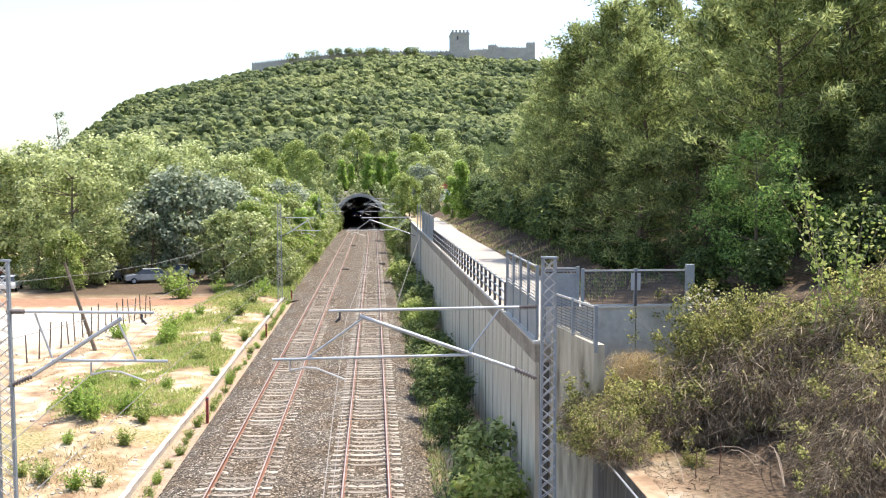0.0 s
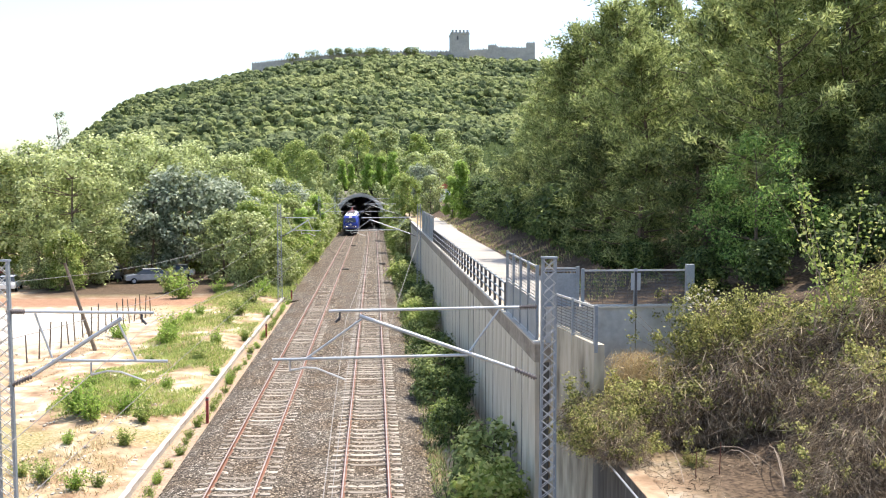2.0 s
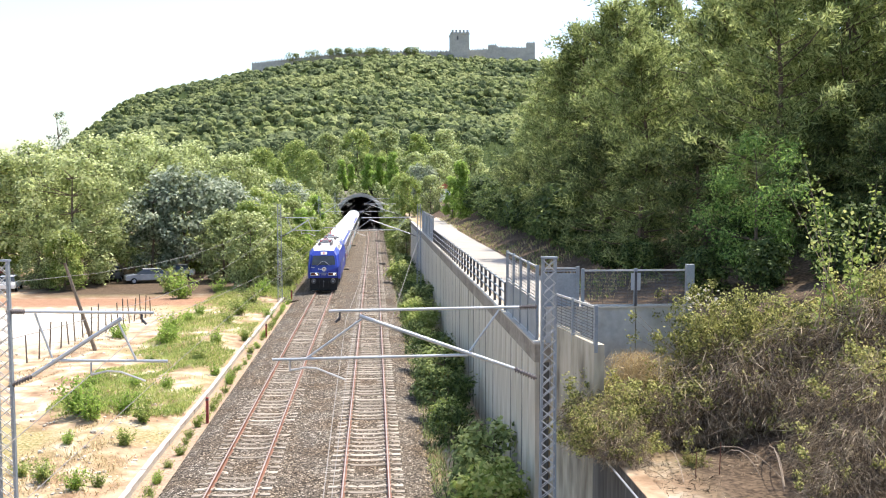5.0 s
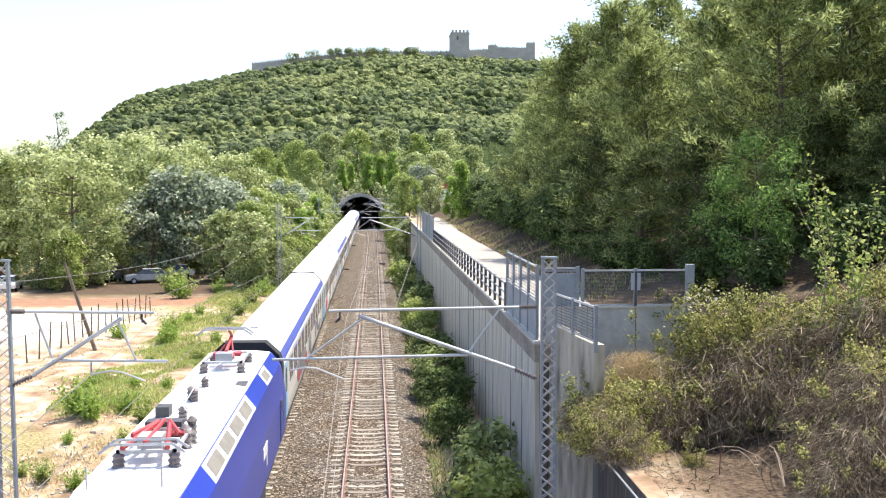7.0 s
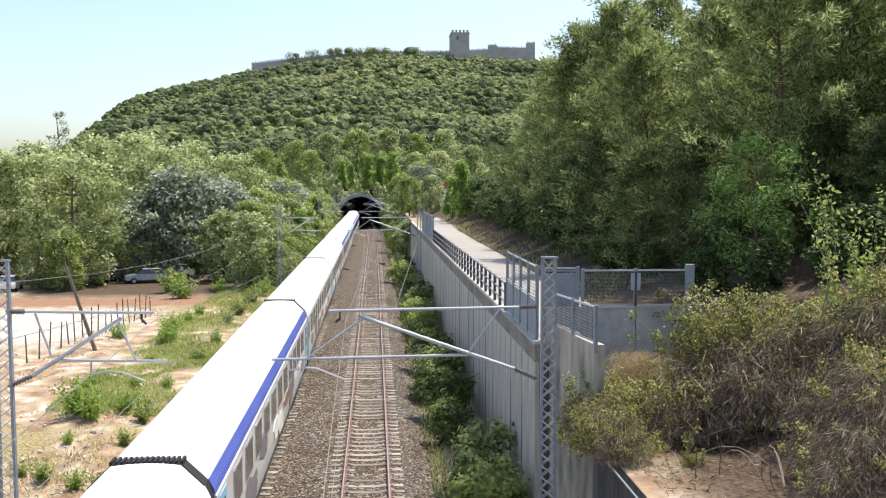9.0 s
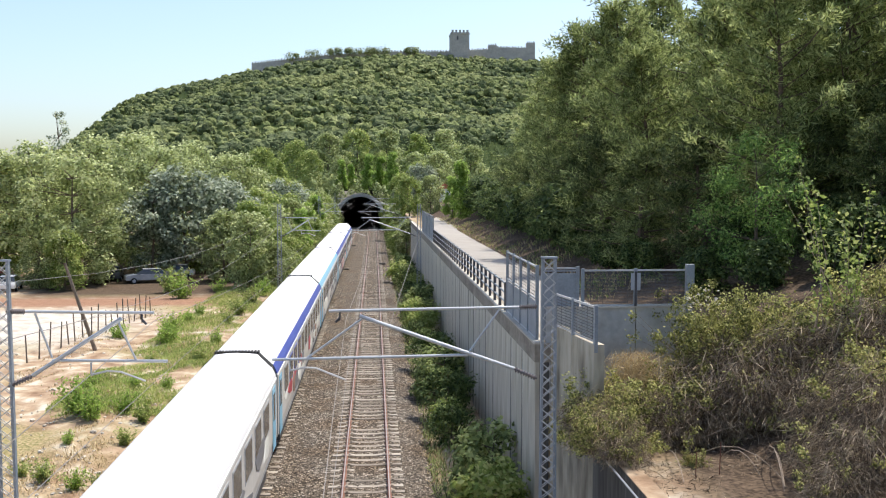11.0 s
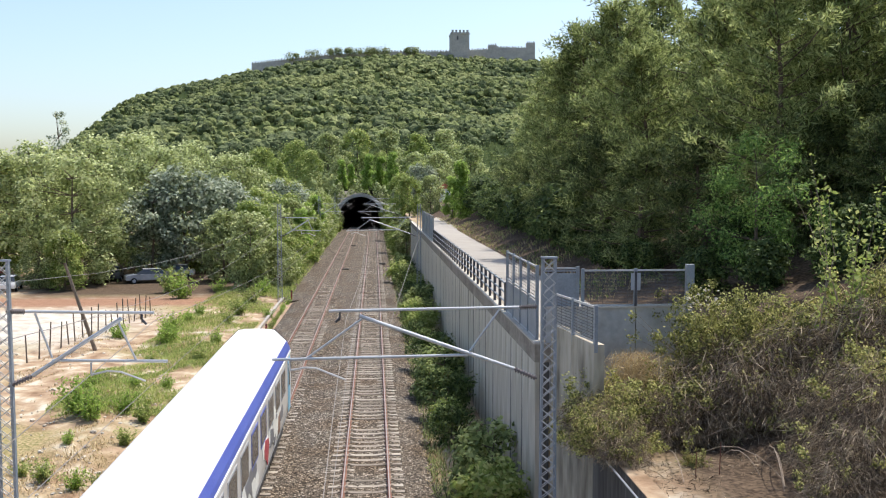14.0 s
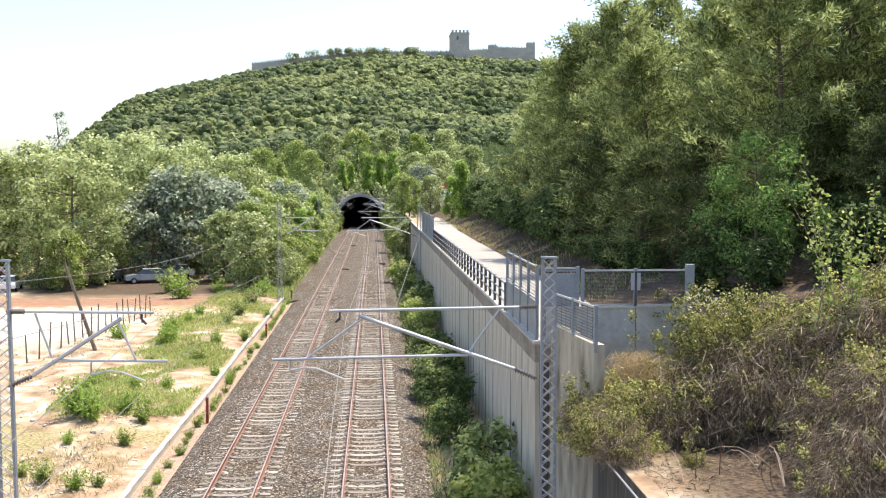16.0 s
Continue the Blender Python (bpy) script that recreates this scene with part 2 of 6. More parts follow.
L_WEED = foliage("weed_leaves", (0.16, 0.22, 0.05), (0.34, 0.42, 0.11), (0.54, 0.56, 0.22), 0.45)
ROOFWHITE = material("white_roof_paint", [(0.66, 0.66, 0.66), (0.82, 0.82, 0.82)], 0.6, 12, rough=0.6, bump=0.03)
BLUE = material("blue_paint", [(0.02, 0.045, 0.32), (0.035, 0.065, 0.42)], 0.6, 12, rough=0.3, bump=0.02, spec=0.5)
STRIPEBLUE = material("stripe_blue", [(0.07, 0.10, 0.38), (0.11, 0.15, 0.47)], 0.6, 12, rough=0.4, bump=0)
CYAN = material("light_blue_paint", [(0.22, 0.48, 0.66), (0.34, 0.58, 0.74)], 0.6, 12, rough=0.5, bump=0)
COACHSIDE = material("coach_paint", [(0.50, 0.48, 0.45), (0.68, 0.66, 0.62)], 0.5, 9, rough=0.5, stretch=(1, 1, 0.4))
BLACK = material("black_rubber", [(0.012, 0.012, 0.012), (0.03, 0.03, 0.03)], 3, 20, rough=0.8)
GLASS = material("dark_window", [(0.02, 0.024, 0.028), (0.05, 0.056, 0.06)], 0.6, 4, rough=0.08, bump=0, spec=0.8)
REDSTEEL = material("red_pantograph", [(0.30, 0.035, 0.04), (0.46, 0.07, 0.08)], 4, 30, rough=0.55)
GREYPAINT = material("grey_paint", [(0.30, 0.31, 0.33), (0.46, 0.47, 0.49)], 2, 20, rough=0.6)
WHITEPAINT = material("white_paint", [(0.70, 0.70, 0.69), (0.82, 0.82, 0.81)], 2, 20, rough=0.5, bump=0.03)
TERRA = material("terracotta", [(0.34, 0.10, 0.06), (0.5, 0.18, 0.10)], 1, 10, rough=0.8)
ROCK = material("pale_rock", [(0.34, 0.29, 0.23), (0.55, 0.49, 0.41), (0.7, 0.65, 0.57)], 2, 14, rough=0.95, bump=0.6, bump_size=0.03, rnd=0.3)
PAINTS = [material("graffiti_" + k, [c, tuple(min(1, v * 1.5) for v in c)], 1.5, 8, rough=0.6, bump=0) for k, c in
          (("grey", (0.16, 0.16, 0.17)), ("red", (0.34, 0.06, 0.07)), ("pale", (0.62, 0.62, 0.58)), ("teal", (0.10, 0.28, 0.34)), ("brown", (0.22, 0.14, 0.10)), ("yellow", (0.45, 0.40, 0.14)))]
GLOW = bpy.data.materials.new("headlight_glow")
GLOW.use_nodes = True
GLOW.node_tree.nodes["Principled BSDF"].inputs["Emission Color"].default_value = (1.0, 0.86, 0.66, 1)
GLOW.node_tree.nodes["Principled BSDF"].inputs["Emission Strength"].default_value = 7


# ---- mesh helpers ----
def box(bm, x0, x1, y0, y1, z0, z1):
    v = [bm.verts.new((x, y, z)) for x in (x0, x1) for y in (y0, y1) for z in (z0, z1)]
    for f in ((0, 1, 3, 2), (4, 6, 7, 5), (0, 4, 5, 1), (2, 3, 7, 6), (0, 2, 6, 4), (1, 5, 7, 3)):
        bm.faces.new([v[i] for i in f])


def tube(bm, p, q, r, n=6, r2=None):
    p, q = Vector(p), Vector(q)
    d = (q - p)
    a = d.orthogonal().normalized()
    b = d.normalized().cross(a)
    r2 = r if r2 is None else r2
    ring = []
    for c, rad in ((p, r), (q, r2)):
        ring.append([bm.verts.new(c + (a * math.cos(t) + b * math.sin(t)) * rad) for t in (2 * math.pi * i / n for i in range(n))])
    for i in range(n):
        bm.faces.new((ring[0][i], ring[0][(i + 1) % n], ring[1][(i + 1) % n], ring[1][i]))
    bm.faces.new(ring[0][::-1]), bm.faces.new(ring[1])


def lathe(bm, p, q, radii, n=10):
    """A turned solid along p-q with the given radii at even steps."""
    d = q - p
    a = d.orthogonal().normalized()
    c = d.normalized().cross(a)
    rings = []
    for i, r in enumerate(radii):
        o = p + d * i / (len(radii) - 1)
        rings.append([bm.verts.new(o + (a * math.cos(t) + c * math.sin(t)) * r) for t in (2 * math.pi * k / n for k in range(n))])
    for A, B in zip(rings, rings[1:]):
        for k in range(n):
            bm.faces.new((A[k], A[(k + 1) % n], B[(k + 1) % n], B[k]))
    bm.faces.new(rings[0][::-1]), bm.faces.new(rings[-1])


def path_tube(bm, pts, r, n=6):
    for p, q in zip(pts, pts[1:]):
        tube(bm, p, q, r, n)


def prism(bm, profile, y0, y1):
    """A closed x, z profile drawn out along y."""
    a = [bm.verts.new((x, y0, z)) for x, z in profile]
    b = [bm.verts.new((x, y1, z)) for x, z in profile]
    k = len(profile)
    for i in range(k):
        bm.faces.new((a[i], a[(i + 1) % k], b[(i + 1) % k], b[i]))
    bm.faces.new(a[::-1]), bm.faces.new(b)


def part(name, bm, mat, parent=None, label=""):
    """One mesh object from a bmesh, under its thing."""
    if isinstance(bm, bmesh.types.BMesh):
        bmesh.ops.recalc_face_normals(bm, faces=bm.faces[:])
        me = bpy.data.meshes.new(name)
        bm.to_mesh(me)
        bm.free()
    else:
        me = bm
    if not me.materials:
        me.materials.append(mat)
    ob = new(name, me)
    if parent is not None:
        ob.parent = parent
    if label:
        ob["label"] = label
    return ob


def thing(name, label, category, group="", kind="", at=None):
    ob = new(name)
    ob.empty_display_size = 0.2
    if at is not None:
        ob.matrix_basis = at
    return tagged(ob, label, category, group, kind)


def slab(name, boxes, mat, parent=None, label=""):
    bm = bmesh.new()
    for b in boxes:
        box(bm, *b)
    return part(name, bm, mat, parent, label)


def leaves(name, P, N, length, width, mat, rng, along=None, jitter=0.55):
    """A mesh of separate small leaves at the points P, facing about N."""
    k = len(P)
    nrm = N + rng.normal(0, jitter, (k, 3))
    nrm /= np.linalg.norm(nrm, axis=1)[:, None] + 1e-9
    a = rng.normal(0, 1, (k, 3)) if along is None else along + rng.normal(0, 0.35, (k, 3))
    a -= nrm * (a * nrm).sum(1)[:, None]
    a /= np.linalg.norm(a, axis=1)[:, None] + 1e-9
    b = np.cross(nrm, a)
    ln = (length * rng.uniform(0.6, 1.3, k))[:, None]
    wd = (width * rng.uniform(0.6, 1.3, k))[:, None]
    V = np.stack([P - a * ln * 0.5, P + b * wd * 0.5 + a * ln * 0.08, P + a * ln * 0.5, P - b * wd * 0.5 + a * ln * 0.08], 1).reshape(-1, 3)
    me = bpy.data.meshes.new(name)
    me.vertices.add(4 * k), me.loops.add(4 * k), me.polygons.add(k)
    me.vertices.foreach_set("co", V.astype(np.float32).ravel())
    me.loops.foreach_set("vertex_index", np.arange(4 * k, dtype=np.int32))
    me.polygons.foreach_set("loop_start", np.arange(0, 4 * k, 4, dtype=np.int32))
    me.update(calc_edges=True)
    me.materials.append(mat)
    return me


def clumps(C, R, per, rng, squash=0.8, fill=0.55):
    """Points and outward directions in round clumps."""
    k = len(C)
    d = rng.normal(0, 1, (k, per, 3))
    d /= np.linalg.norm(d, axis=2)[:, :, None]
    rad = R[:, None] * (fill + (1 - fill) * rng.uniform(0, 1, (k, per))) * (1 + 0.25 * rng.normal(0, 1, (k, per)))
    off = d * rad[:, :, None]
    off[:, :, 2] *= squash
    P = (C[:, None, :] + off).reshape(-1, 3)
    return P, d.reshape(-1, 3)


def crown_centres(h0, h1, radius, count, rng, shape="round"):
    """Clump centres in a crown between two heights, with an uneven outline."""
    C = []
    ph = rng.uniform(0, 6.28, 4)
    while len(C) < count:
        u = rng.uniform(0, 1)
        a = rng.uniform(0, 2 * math.pi)
        if shape == "round":
            env = math.sqrt(max(0.02, 1 - (2 * u - 0.85) ** 2 / 1.4))
        elif shape == "cone":
            env = (1 - u) ** 0.7 * 0.95 + 0.08
        else:
            env = (1.0 - 0.78 * u ** 1.7) * (0.82 + 0.28 * math.sin(u * 26 + 2 * a + ph[2]))
        env *= 1 + 0.22 * math.sin(2 * a + ph[0] + 5 * u) + 0.15 * math.sin(5 * a + ph[1] - 7 * u)
        r = radius * env * (rng.uniform(0.35, 1.0) ** 0.5 if shape != "tall" else rng.uniform(0.45, 1.08))
        C.append((r * math.cos(a), r * math.sin(a), h0 + (h1 - h0) * u))
    return np.array(C)


def tree(name, label, height, radius, mat, seed, low=0.2, count=70, clump=0.9, per=120, leaf=(0.32, 0.2), shape="round", trunk=0.18, droop=False, category="tree"):
    rng = np.random.default_rng(seed)
    th = thing(name, label, category)
    C = crown_centres(height * low + clump * 0.5, height - clump * 0.5, max(0.2, radius - clump * 0.5), count, rng, shape)
    bm = bmesh.new()
    top = Vector((rng.normal(0, 0.2), rng.normal(0, 0.2), height * 0.82))
    prev, pr = Vector((0, 0, -0.3)), trunk
    for i in range(1, 7):
        f = i / 6
        p = top * f + Vector((math.sin(f * 5 + seed) * trunk * 0.8, math.cos(f * 4 + seed) * trunk * 0.8, 0))
        tube(bm, prev, p, pr, 7, trunk * (1.05 - 0.9 * f))
        prev, pr = p, trunk * (1.05 - 0.9 * f)
    for c in C[::3]:
        f = min(0.95, max(0.12, (c[2] - 0.25 * math.hypot(c[0], c[1])) / top.z))
        f = max(1, round(f * 6)) / 6
        s = top * f + Vector((math.sin(f * 5 + seed) * trunk * 0.8, math.cos(f * 4 + seed) * trunk * 0.8, 0))
        tube(bm, s, c, trunk * 0.28, 5, trunk * 0.08)
    part("trunk", bm, BARK, th)
    R = clump * rng.uniform(0.65, 1.25, len(C))
    P, D = clumps(C, R, per, rng)
    up = D + np.array((0, 0, 0.8))
    along = D + np.array((0, 0, 0.25)) if droop else None
    part("crown", leaves("crown", P, up, leaf[0], leaf[1], mat, rng, along), mat, th)
    return th


def pine(label, height, radius, mat, seed, limbs=58, pads=6, per=56, leaf=(0.30, 0.05), low=0.10):
    """A pine: limbs from a bent trunk, each with flat pads of needle tufts, and gaps between them."""
    rng = np.random.default_rng(seed)
    th = thing("pine_tree", label, "tree")
    bm = bmesh.new()
    lean = rng.normal(0, 0.5, 2)
    spine = lambda f: Vector((lean[0] * f + 0.25 * math.sin(f * 6 + seed), lean[1] * f + 0.25 * math.cos(f * 5 + seed), height * 0.94 * f - 0.4 * (1 - f)))
    for i in range(10):
        tube(bm, spine(i / 10), spine((i + 1) / 10), 0.22 * (1.05 - 0.1 * i), 7, 0.22 * (0.95 - 0.1 * i))
    C, R, A = [], [], []
    for i in range(limbs):
        u = low + (1 - low) * (i + rng.uniform(0, 1)) / limbs
        a = i * 2.4 + rng.normal(0, 0.5)
        env = (1 - 0.72 * u ** 2.6) * (0.84 + 0.20 * math.sin(i * 1.9 + seed)) * (0.72 if u < 0.2 else 1)
        ln = radius * env * rng.uniform(0.72, 1.12)
        p0 = spine(u * 0.95)
        rise = rng.uniform(-0.05, 0.30) + 0.55 * u
        d = Vector((math.cos(a), math.sin(a), rise)).normalized()
        mid = p0 + d * ln * 0.55 + Vector((0, 0, -0.06 * ln))
        tip = p0 + d * ln
        tube(bm, p0, mid, 0.05 * (1.3 - u), 5, 0.03), tube(bm, mid, tip, 0.03, 4, 0.008)
        for k in range(pads):
            f = 0.38 + 0.62 * (k + rng.uniform(0, 1)) / pads
            c = (p0 + (mid - p0) * f / 0.55) if f < 0.55 else mid + (tip - mid) * (f - 0.55) / 0.45
            C.append((c.x + rng.normal(0, 0.16 * ln ** 0.5), c.y + rng.normal(0, 0.16 * ln ** 0.5), c.z + rng.normal(0.05, 0.16)))
            R.append(rng.uniform(0.40, 0.84))
            A.append((d.x * 0.5, d.y * 0.5, 0.55))
    part("trunk", bm, BARK, th)
    C, R, A = np.array(C), np.array(R), np.repeat(np.array(A), per, 0)
    P, D = clumps(C, R, per, rng, 0.62, 0.25)
    part("crown", leaves("crown", P, rng.normal(0, 1, P.shape) + np.array((0, 0, 0.5)), leaf[0], leaf[1], mat, rng, D + A), mat, th)
    return th


def place(src, x, y, z, s, turn, label="", group=""):
    ob = copy_thing(src, Matrix.Translation((x, y, z)) @ Matrix.Rotation(turn, 4, "Z"))
    ob.scale = (s, s, s)
    return tagged(ob, label, group=group)


# ---- ground ----
TRACKS = (-4.65, -0.31)


def step(a, b, v):
    t = np.clip((v - a) / (b - a), 0, 1)
    return t * t * (3 - 2 * t)


def ridge(x):
    return np.interp(x, [-2000, -420, -300, -250, -223, -195, -166, -129, -97, -65, -28, 17, 63, 130, 300, 700, 2500],
                     [0, 0, 6, 30, 52, 73, 83, 90, 97.5, 103.5, 108, 111, 111, 108, 100, 60, 30])


def ground_z(x, y):
    """The lie of the land: the flat line, the lane's terrace, the wooded bank and the castle hill."""
    x, y = np.asarray(x, float), np.asarray(y, float)
    z = -0.42 + 0 * x
    z = z + 0.22 * step(-8.4, -10.5, x) + 0.14 * np.sin(x * 0.9 + 0.3 * y) * step(-9, -12, x) * step(80, 60, y)
    z = z + 0.10 * np.sin(x * 2.3 - 1.1 * y) * step(-9, -11, x) * step(80, 60, y)
    terrace = np.where(y > 26.7, 5.15, 3.4)
    right = np.where(y > 26.7, step(4.75, 4.95, x), step(5.75, 5.9, x))
    z = z * (1 - right) + terrace * right
    z = z + np.where(y > 26.7, 0.32 * np.clip(x - 8.6, 0, 30) * step(8.5, 10, x), (0.42 * np.clip(x - 8.4, 0, 26)))
    fade = step(215, 300, y)
    hill = ridge(x * 760 / np.clip(y, 300, 760)) * np.clip((y - 200) / 560, 0, 1) ** 1.08
    hill = hill + (2.2 * np.sin(x * 0.05 + 0.02 * y) + 1.6 * np.sin(0.043 * y - 0.03 * x)) * step(300, 420, y) * step(760, 640, y)
    hill = hill * np.where(y > 760, 1 - step(900, 1500, y), 1)
    over = 8.7 * step(216.2, 218, y)
    z = np.where(y < 216.2, z * (1 - step(120, 200, y) * 0.0), np.maximum(over + (hill - 8) * step(218, 300, y), z * (1 - fade)))
    side = step(-14, -40, x)
    z = np.where((y > 200) & (y < 300), z * (1 - side * (1 - fade)), z)
    return z


xs = np.unique(np.concatenate([np.arange(-12, 14, 0.5), [-8.4, 4.72, 4.78, 4.95, 5.74, 5.8, 5.92], np.arange(-60, 60, 2.0), np.arange(-420, 420, 12.0), np.array([-4000, -2500, -1600, -1000, -700, -550, 550, 700, 1000, 1600, 2500, 4000.0])]))
ys = np.unique(np.concatenate([np.arange(14, 60, 0.6), [26.64, 26.76, 216.1, 218.2], np.arange(60, 240, 3.0), np.arange(240, 960, 12.0), np.array([-3000, -1500, -700, -300, -100, -40, -10, 5, 1000, 1200, 1500, 2000, 3000, 4500.0])]))
GX, GY = np.meshgrid(xs, ys)
GZ = ground_z(GX, GY)
nx, ny = len(xs), len(ys)
faces = []
for j in range(ny - 1):
    for i in range(nx - 1):
        if ys[j] >= 214 and ys[j + 1] <= 219.5 and xs[i + 1] > -8.3 and xs[i] < 1.9:
            continue
        faces.append((j * nx + i, j * nx + i + 1, (j + 1) * nx + i + 1, (j + 1) * nx + i))
gm = bpy.data.meshes.new("ground")
gm.from_pydata(np.stack([GX, GY, GZ], -1).reshape(-1, 3).tolist(), [], faces)
for p in gm.polygons:
    p.use_smooth = True
tagged(part("ground", gm, GROUND), "sandy soil with stones, dry grass and scrub", "ground", kind="structure")


# ---- railway ----
def ballast_bed():
    bm = bmesh.new()
    prof = [(-7.5, -0.55), (-6.5, -0.20), (-5.8, -0.165), (-3.5, -0.165), (-2.48, -0.22), (-1.45, -0.165), (0.85, -0.165), (1.55, -0.2), (2.6, -0.55), (2.6, -0.9), (-7.5, -0.9)]
    prism(bm, prof, -330, 560)
    return tagged(part("ballast", bm, BALLAST), "grey-brown crushed stone ballast under two tracks", "ballast", kind="structure")


def far_shoulder():
    bm = bmesh.new()
    prism(bm, [(-8.45, -0.40), (-7.6, -0.30), (-6.55, -0.195), (-6.55, -0.7), (-8.45, -0.7)], 82, 216)
    return tagged(part("ballast_shoulder", bm, BALLAST), "wide crushed stone shoulder beside the far track", "ballast", kind="structure")


far_shoulder()


def rail_profile(x):
    return [(x - 0.07, -0.02), (x + 0.07, -0.02), (x + 0.07, -0.005), (x + 0.012, 0.02), (x + 0.012, 0.11), (x + 0.036, 0.125), (x + 0.036, 0.15), (x - 0.036, 0.15), (x - 0.036, 0.125), (x - 0.012, 0.11), (x - 0.012, 0.02), (x - 0.07, -0.005)]


def track(cx, label):
    th = thing("railway_track", label, "railway track", "tracks of the line", "structure", pose(cx, 0, -0.15))
    for s in (-0.7175 - 0.036, 0.7175 + 0.036):
        bm = bmesh.new()
        prism(bm, rail_profile(s), -330, 560)
        r = part("rail", bm, RAIL, th)
        bm = bmesh.new()
        box(bm, s - 0.022, s + 0.022, -330, 560, 0.1505, 0.153)
        part("running_surface", bm, RAILTOP, r, "polished steel running surface")
    bm = bmesh.new()
    prism(bm, [(-1.27, -0.16), (1.27, -0.16), (1.25, 0.015), (0.5, 0.02), (0.38, 0.002), (-0.38, 0.002), (-0.5, 0.02), (-1.25, 0.015)], -0.105, 0.105)
    for s in (-0.7535, 0.7535):
        for e in (-0.13, 0.13):
            box(bm, s + e - 0.04, s + e + 0.04, -0.06, 0.06, 0.015, 0.055)
    sl = part("sleeper", bm, SLEEPER, th)
    me = sl.data
    sl.location.y = 24
    for i in range(1, 300):
        o = part("sleeper", me, SLEEPER, th)
        o.location = (random.uniform(-0.02, 0.02), 24 + 0.6 * i, random.uniform(-0.028, 0.0))
        o.rotation_euler.z = random.uniform(-0.006, 0.006)
    bm = bmesh.new()
    for i in range(32):
        box(bm, -1.27, 1.27, 203.9 + 0.6 * i, 204.15 + 0.6 * i, -0.16, 0.012)
    tagged(part("far_sleepers", bm, SLEEPER, th), kind="stuff")
    # crushed stone that lies between the rails and half hides the sleepers
    rg = np.random.default_rng(int(40 + 10 * cx) % 997)
    xs, ys = np.linspace(-0.66, 0.66, 12), np.arange(22, 200, 0.17)
    gx, gy = np.meshgrid(xs, ys)
    gz = -0.034 + 0.034 * np.clip((gy - 45) / 60, 0, 1) + rg.normal(0, 0.014, gx.shape) - 0.10 * np.clip(np.abs(gx) - 0.5, 0, 1) + 0.006 * np.sin(gy * 0.7 + cx)
    gx = gx + rg.normal(0, 0.02, gx.shape)
    n, m = gx.shape
    q = (np.arange(n - 1)[:, None] * m + np.arange(m - 1)[None]).ravel()
    me = bpy.data.meshes.new("crib_ballast")
    me.from_pydata(np.stack([gx.ravel(), gy.ravel(), gz.ravel()], 1).tolist(), [], np.stack([q, q + 1, q + m + 1, q + m], 1).tolist())
    tagged(part("crib_ballast", me, BALLAST, th), kind="stuff")
    if cx < -2:
        for side in (-1, 1):
            xs, ys = np.linspace(0.86, 1.62, 7), np.arange(22, 200, 0.17)
            gx, gy = np.meshgrid(xs, ys)
            bare = 0.09 * np.exp(-((gy - 63) / 5) ** 4) * (side > 0)
            gz = -0.03 + 0.055 * np.clip((gy - 30) / 22, 0, 1) - bare + rg.normal(0, 0.016, gx.shape) - 0.09 * np.clip(gx - 1.25, 0, 1)
            gx = side * (gx + rg.normal(0, 0.02, gx.shape))
            n, m = gx.shape
            q = (np.arange(n - 1)[:, None] * m + np.arange(m - 1)[None]).ravel()
            me = bpy.data.meshes.new("shoulder_ballast")
            me.from_pydata(np.stack([gx.ravel(), gy.ravel(), gz.ravel()], 1).tolist(), [], np.stack([q, q + 1, q + m + 1, q + m][::side], 1).tolist())
            tagged(part("shoulder_ballast", me, BALLAST, th), kind="stuff")
    return th


ballast_bed()
track(TRACKS[0], "left-hand running line with rusty rails on concrete sleepers")
track(TRACKS[1], "running line with rusty rails on pale concrete sleepers")


def track_magnet(x, y):
    th = thing("track_magnet", "low dark steel box fixed beside the rail", "track device", "boxes on the track", at=pose(x, y, -0.15))
    bm = bmesh.new()
    prism(bm, [(-0.42, 0.0), (0.42, 0.0), (0.36, 0.14), (-0.36, 0.14)], -0.30, 0.30)
    part("housing", bm, BLACK, th)
    slab("bracket", [(-0.5, 0.5, -0.06, 0.06, 0.0, 0.05)], DARKSTEEL, th)


for x, y in ((-3.45, 110.7), (-3.5, 154.0), (0.95, 118.0)):
    track_magnet(x, y)


def cable_duct():
    th = thing("cable_duct", "pale concrete cable duct lying along the track", "cable duct", kind="structure")
    y = 20.0
    i = 0
    me = None
    while y < 84:
        if me is None:
            bm = bmesh.new()
            prism(bm, [(-0.08, -0.35), (0.08, -0.35), (0.08, 0.02), (0.10, 0.02), (0.10, 0.06), (-0.10, 0.06), (-0.10, 0.02), (-0.08, 0.02)], 0.0, 0.985)
            o = part("duct_cover", bm, DUCT, th)
            me = o.data
        else:
            o = part("duct_cover", me, DUCT, th)
        o.location = (-8.12 + 0.03 * math.sin(y * 0.3) + random.uniform(-0.012, 0.012), y, -0.22 + random.uniform(-0.01, 0.01))
        y += 1.0
    return th


cable_duct()


def marker_post(x, y, h):
    th = thing("marker_post", "short dark red marker post beside the ballast", "post", "marker posts", at=pose(x, y, -0.45))
    bm = bmesh.new()
    box(bm, -0.055, 0.055, -0.055, 0.055, 0, h)
    bmesh.ops.bevel(bm, geom=[e for e in bm.edges], offset=0.012, segments=1, affect="EDGES")
    part("shaft", bm, REDPOST, th)
    slab("top_band", [(-0.06, 0.06, -0.06, 0.06, h - 0.12, h - 0.04)], DARKSTEEL, th)


for x, y, h in ((-7.2, 40.4, 1.15), (-7.25, 63, 1.0), (-7.3, 83, 1.0)):
    marker_post(x, y, h)


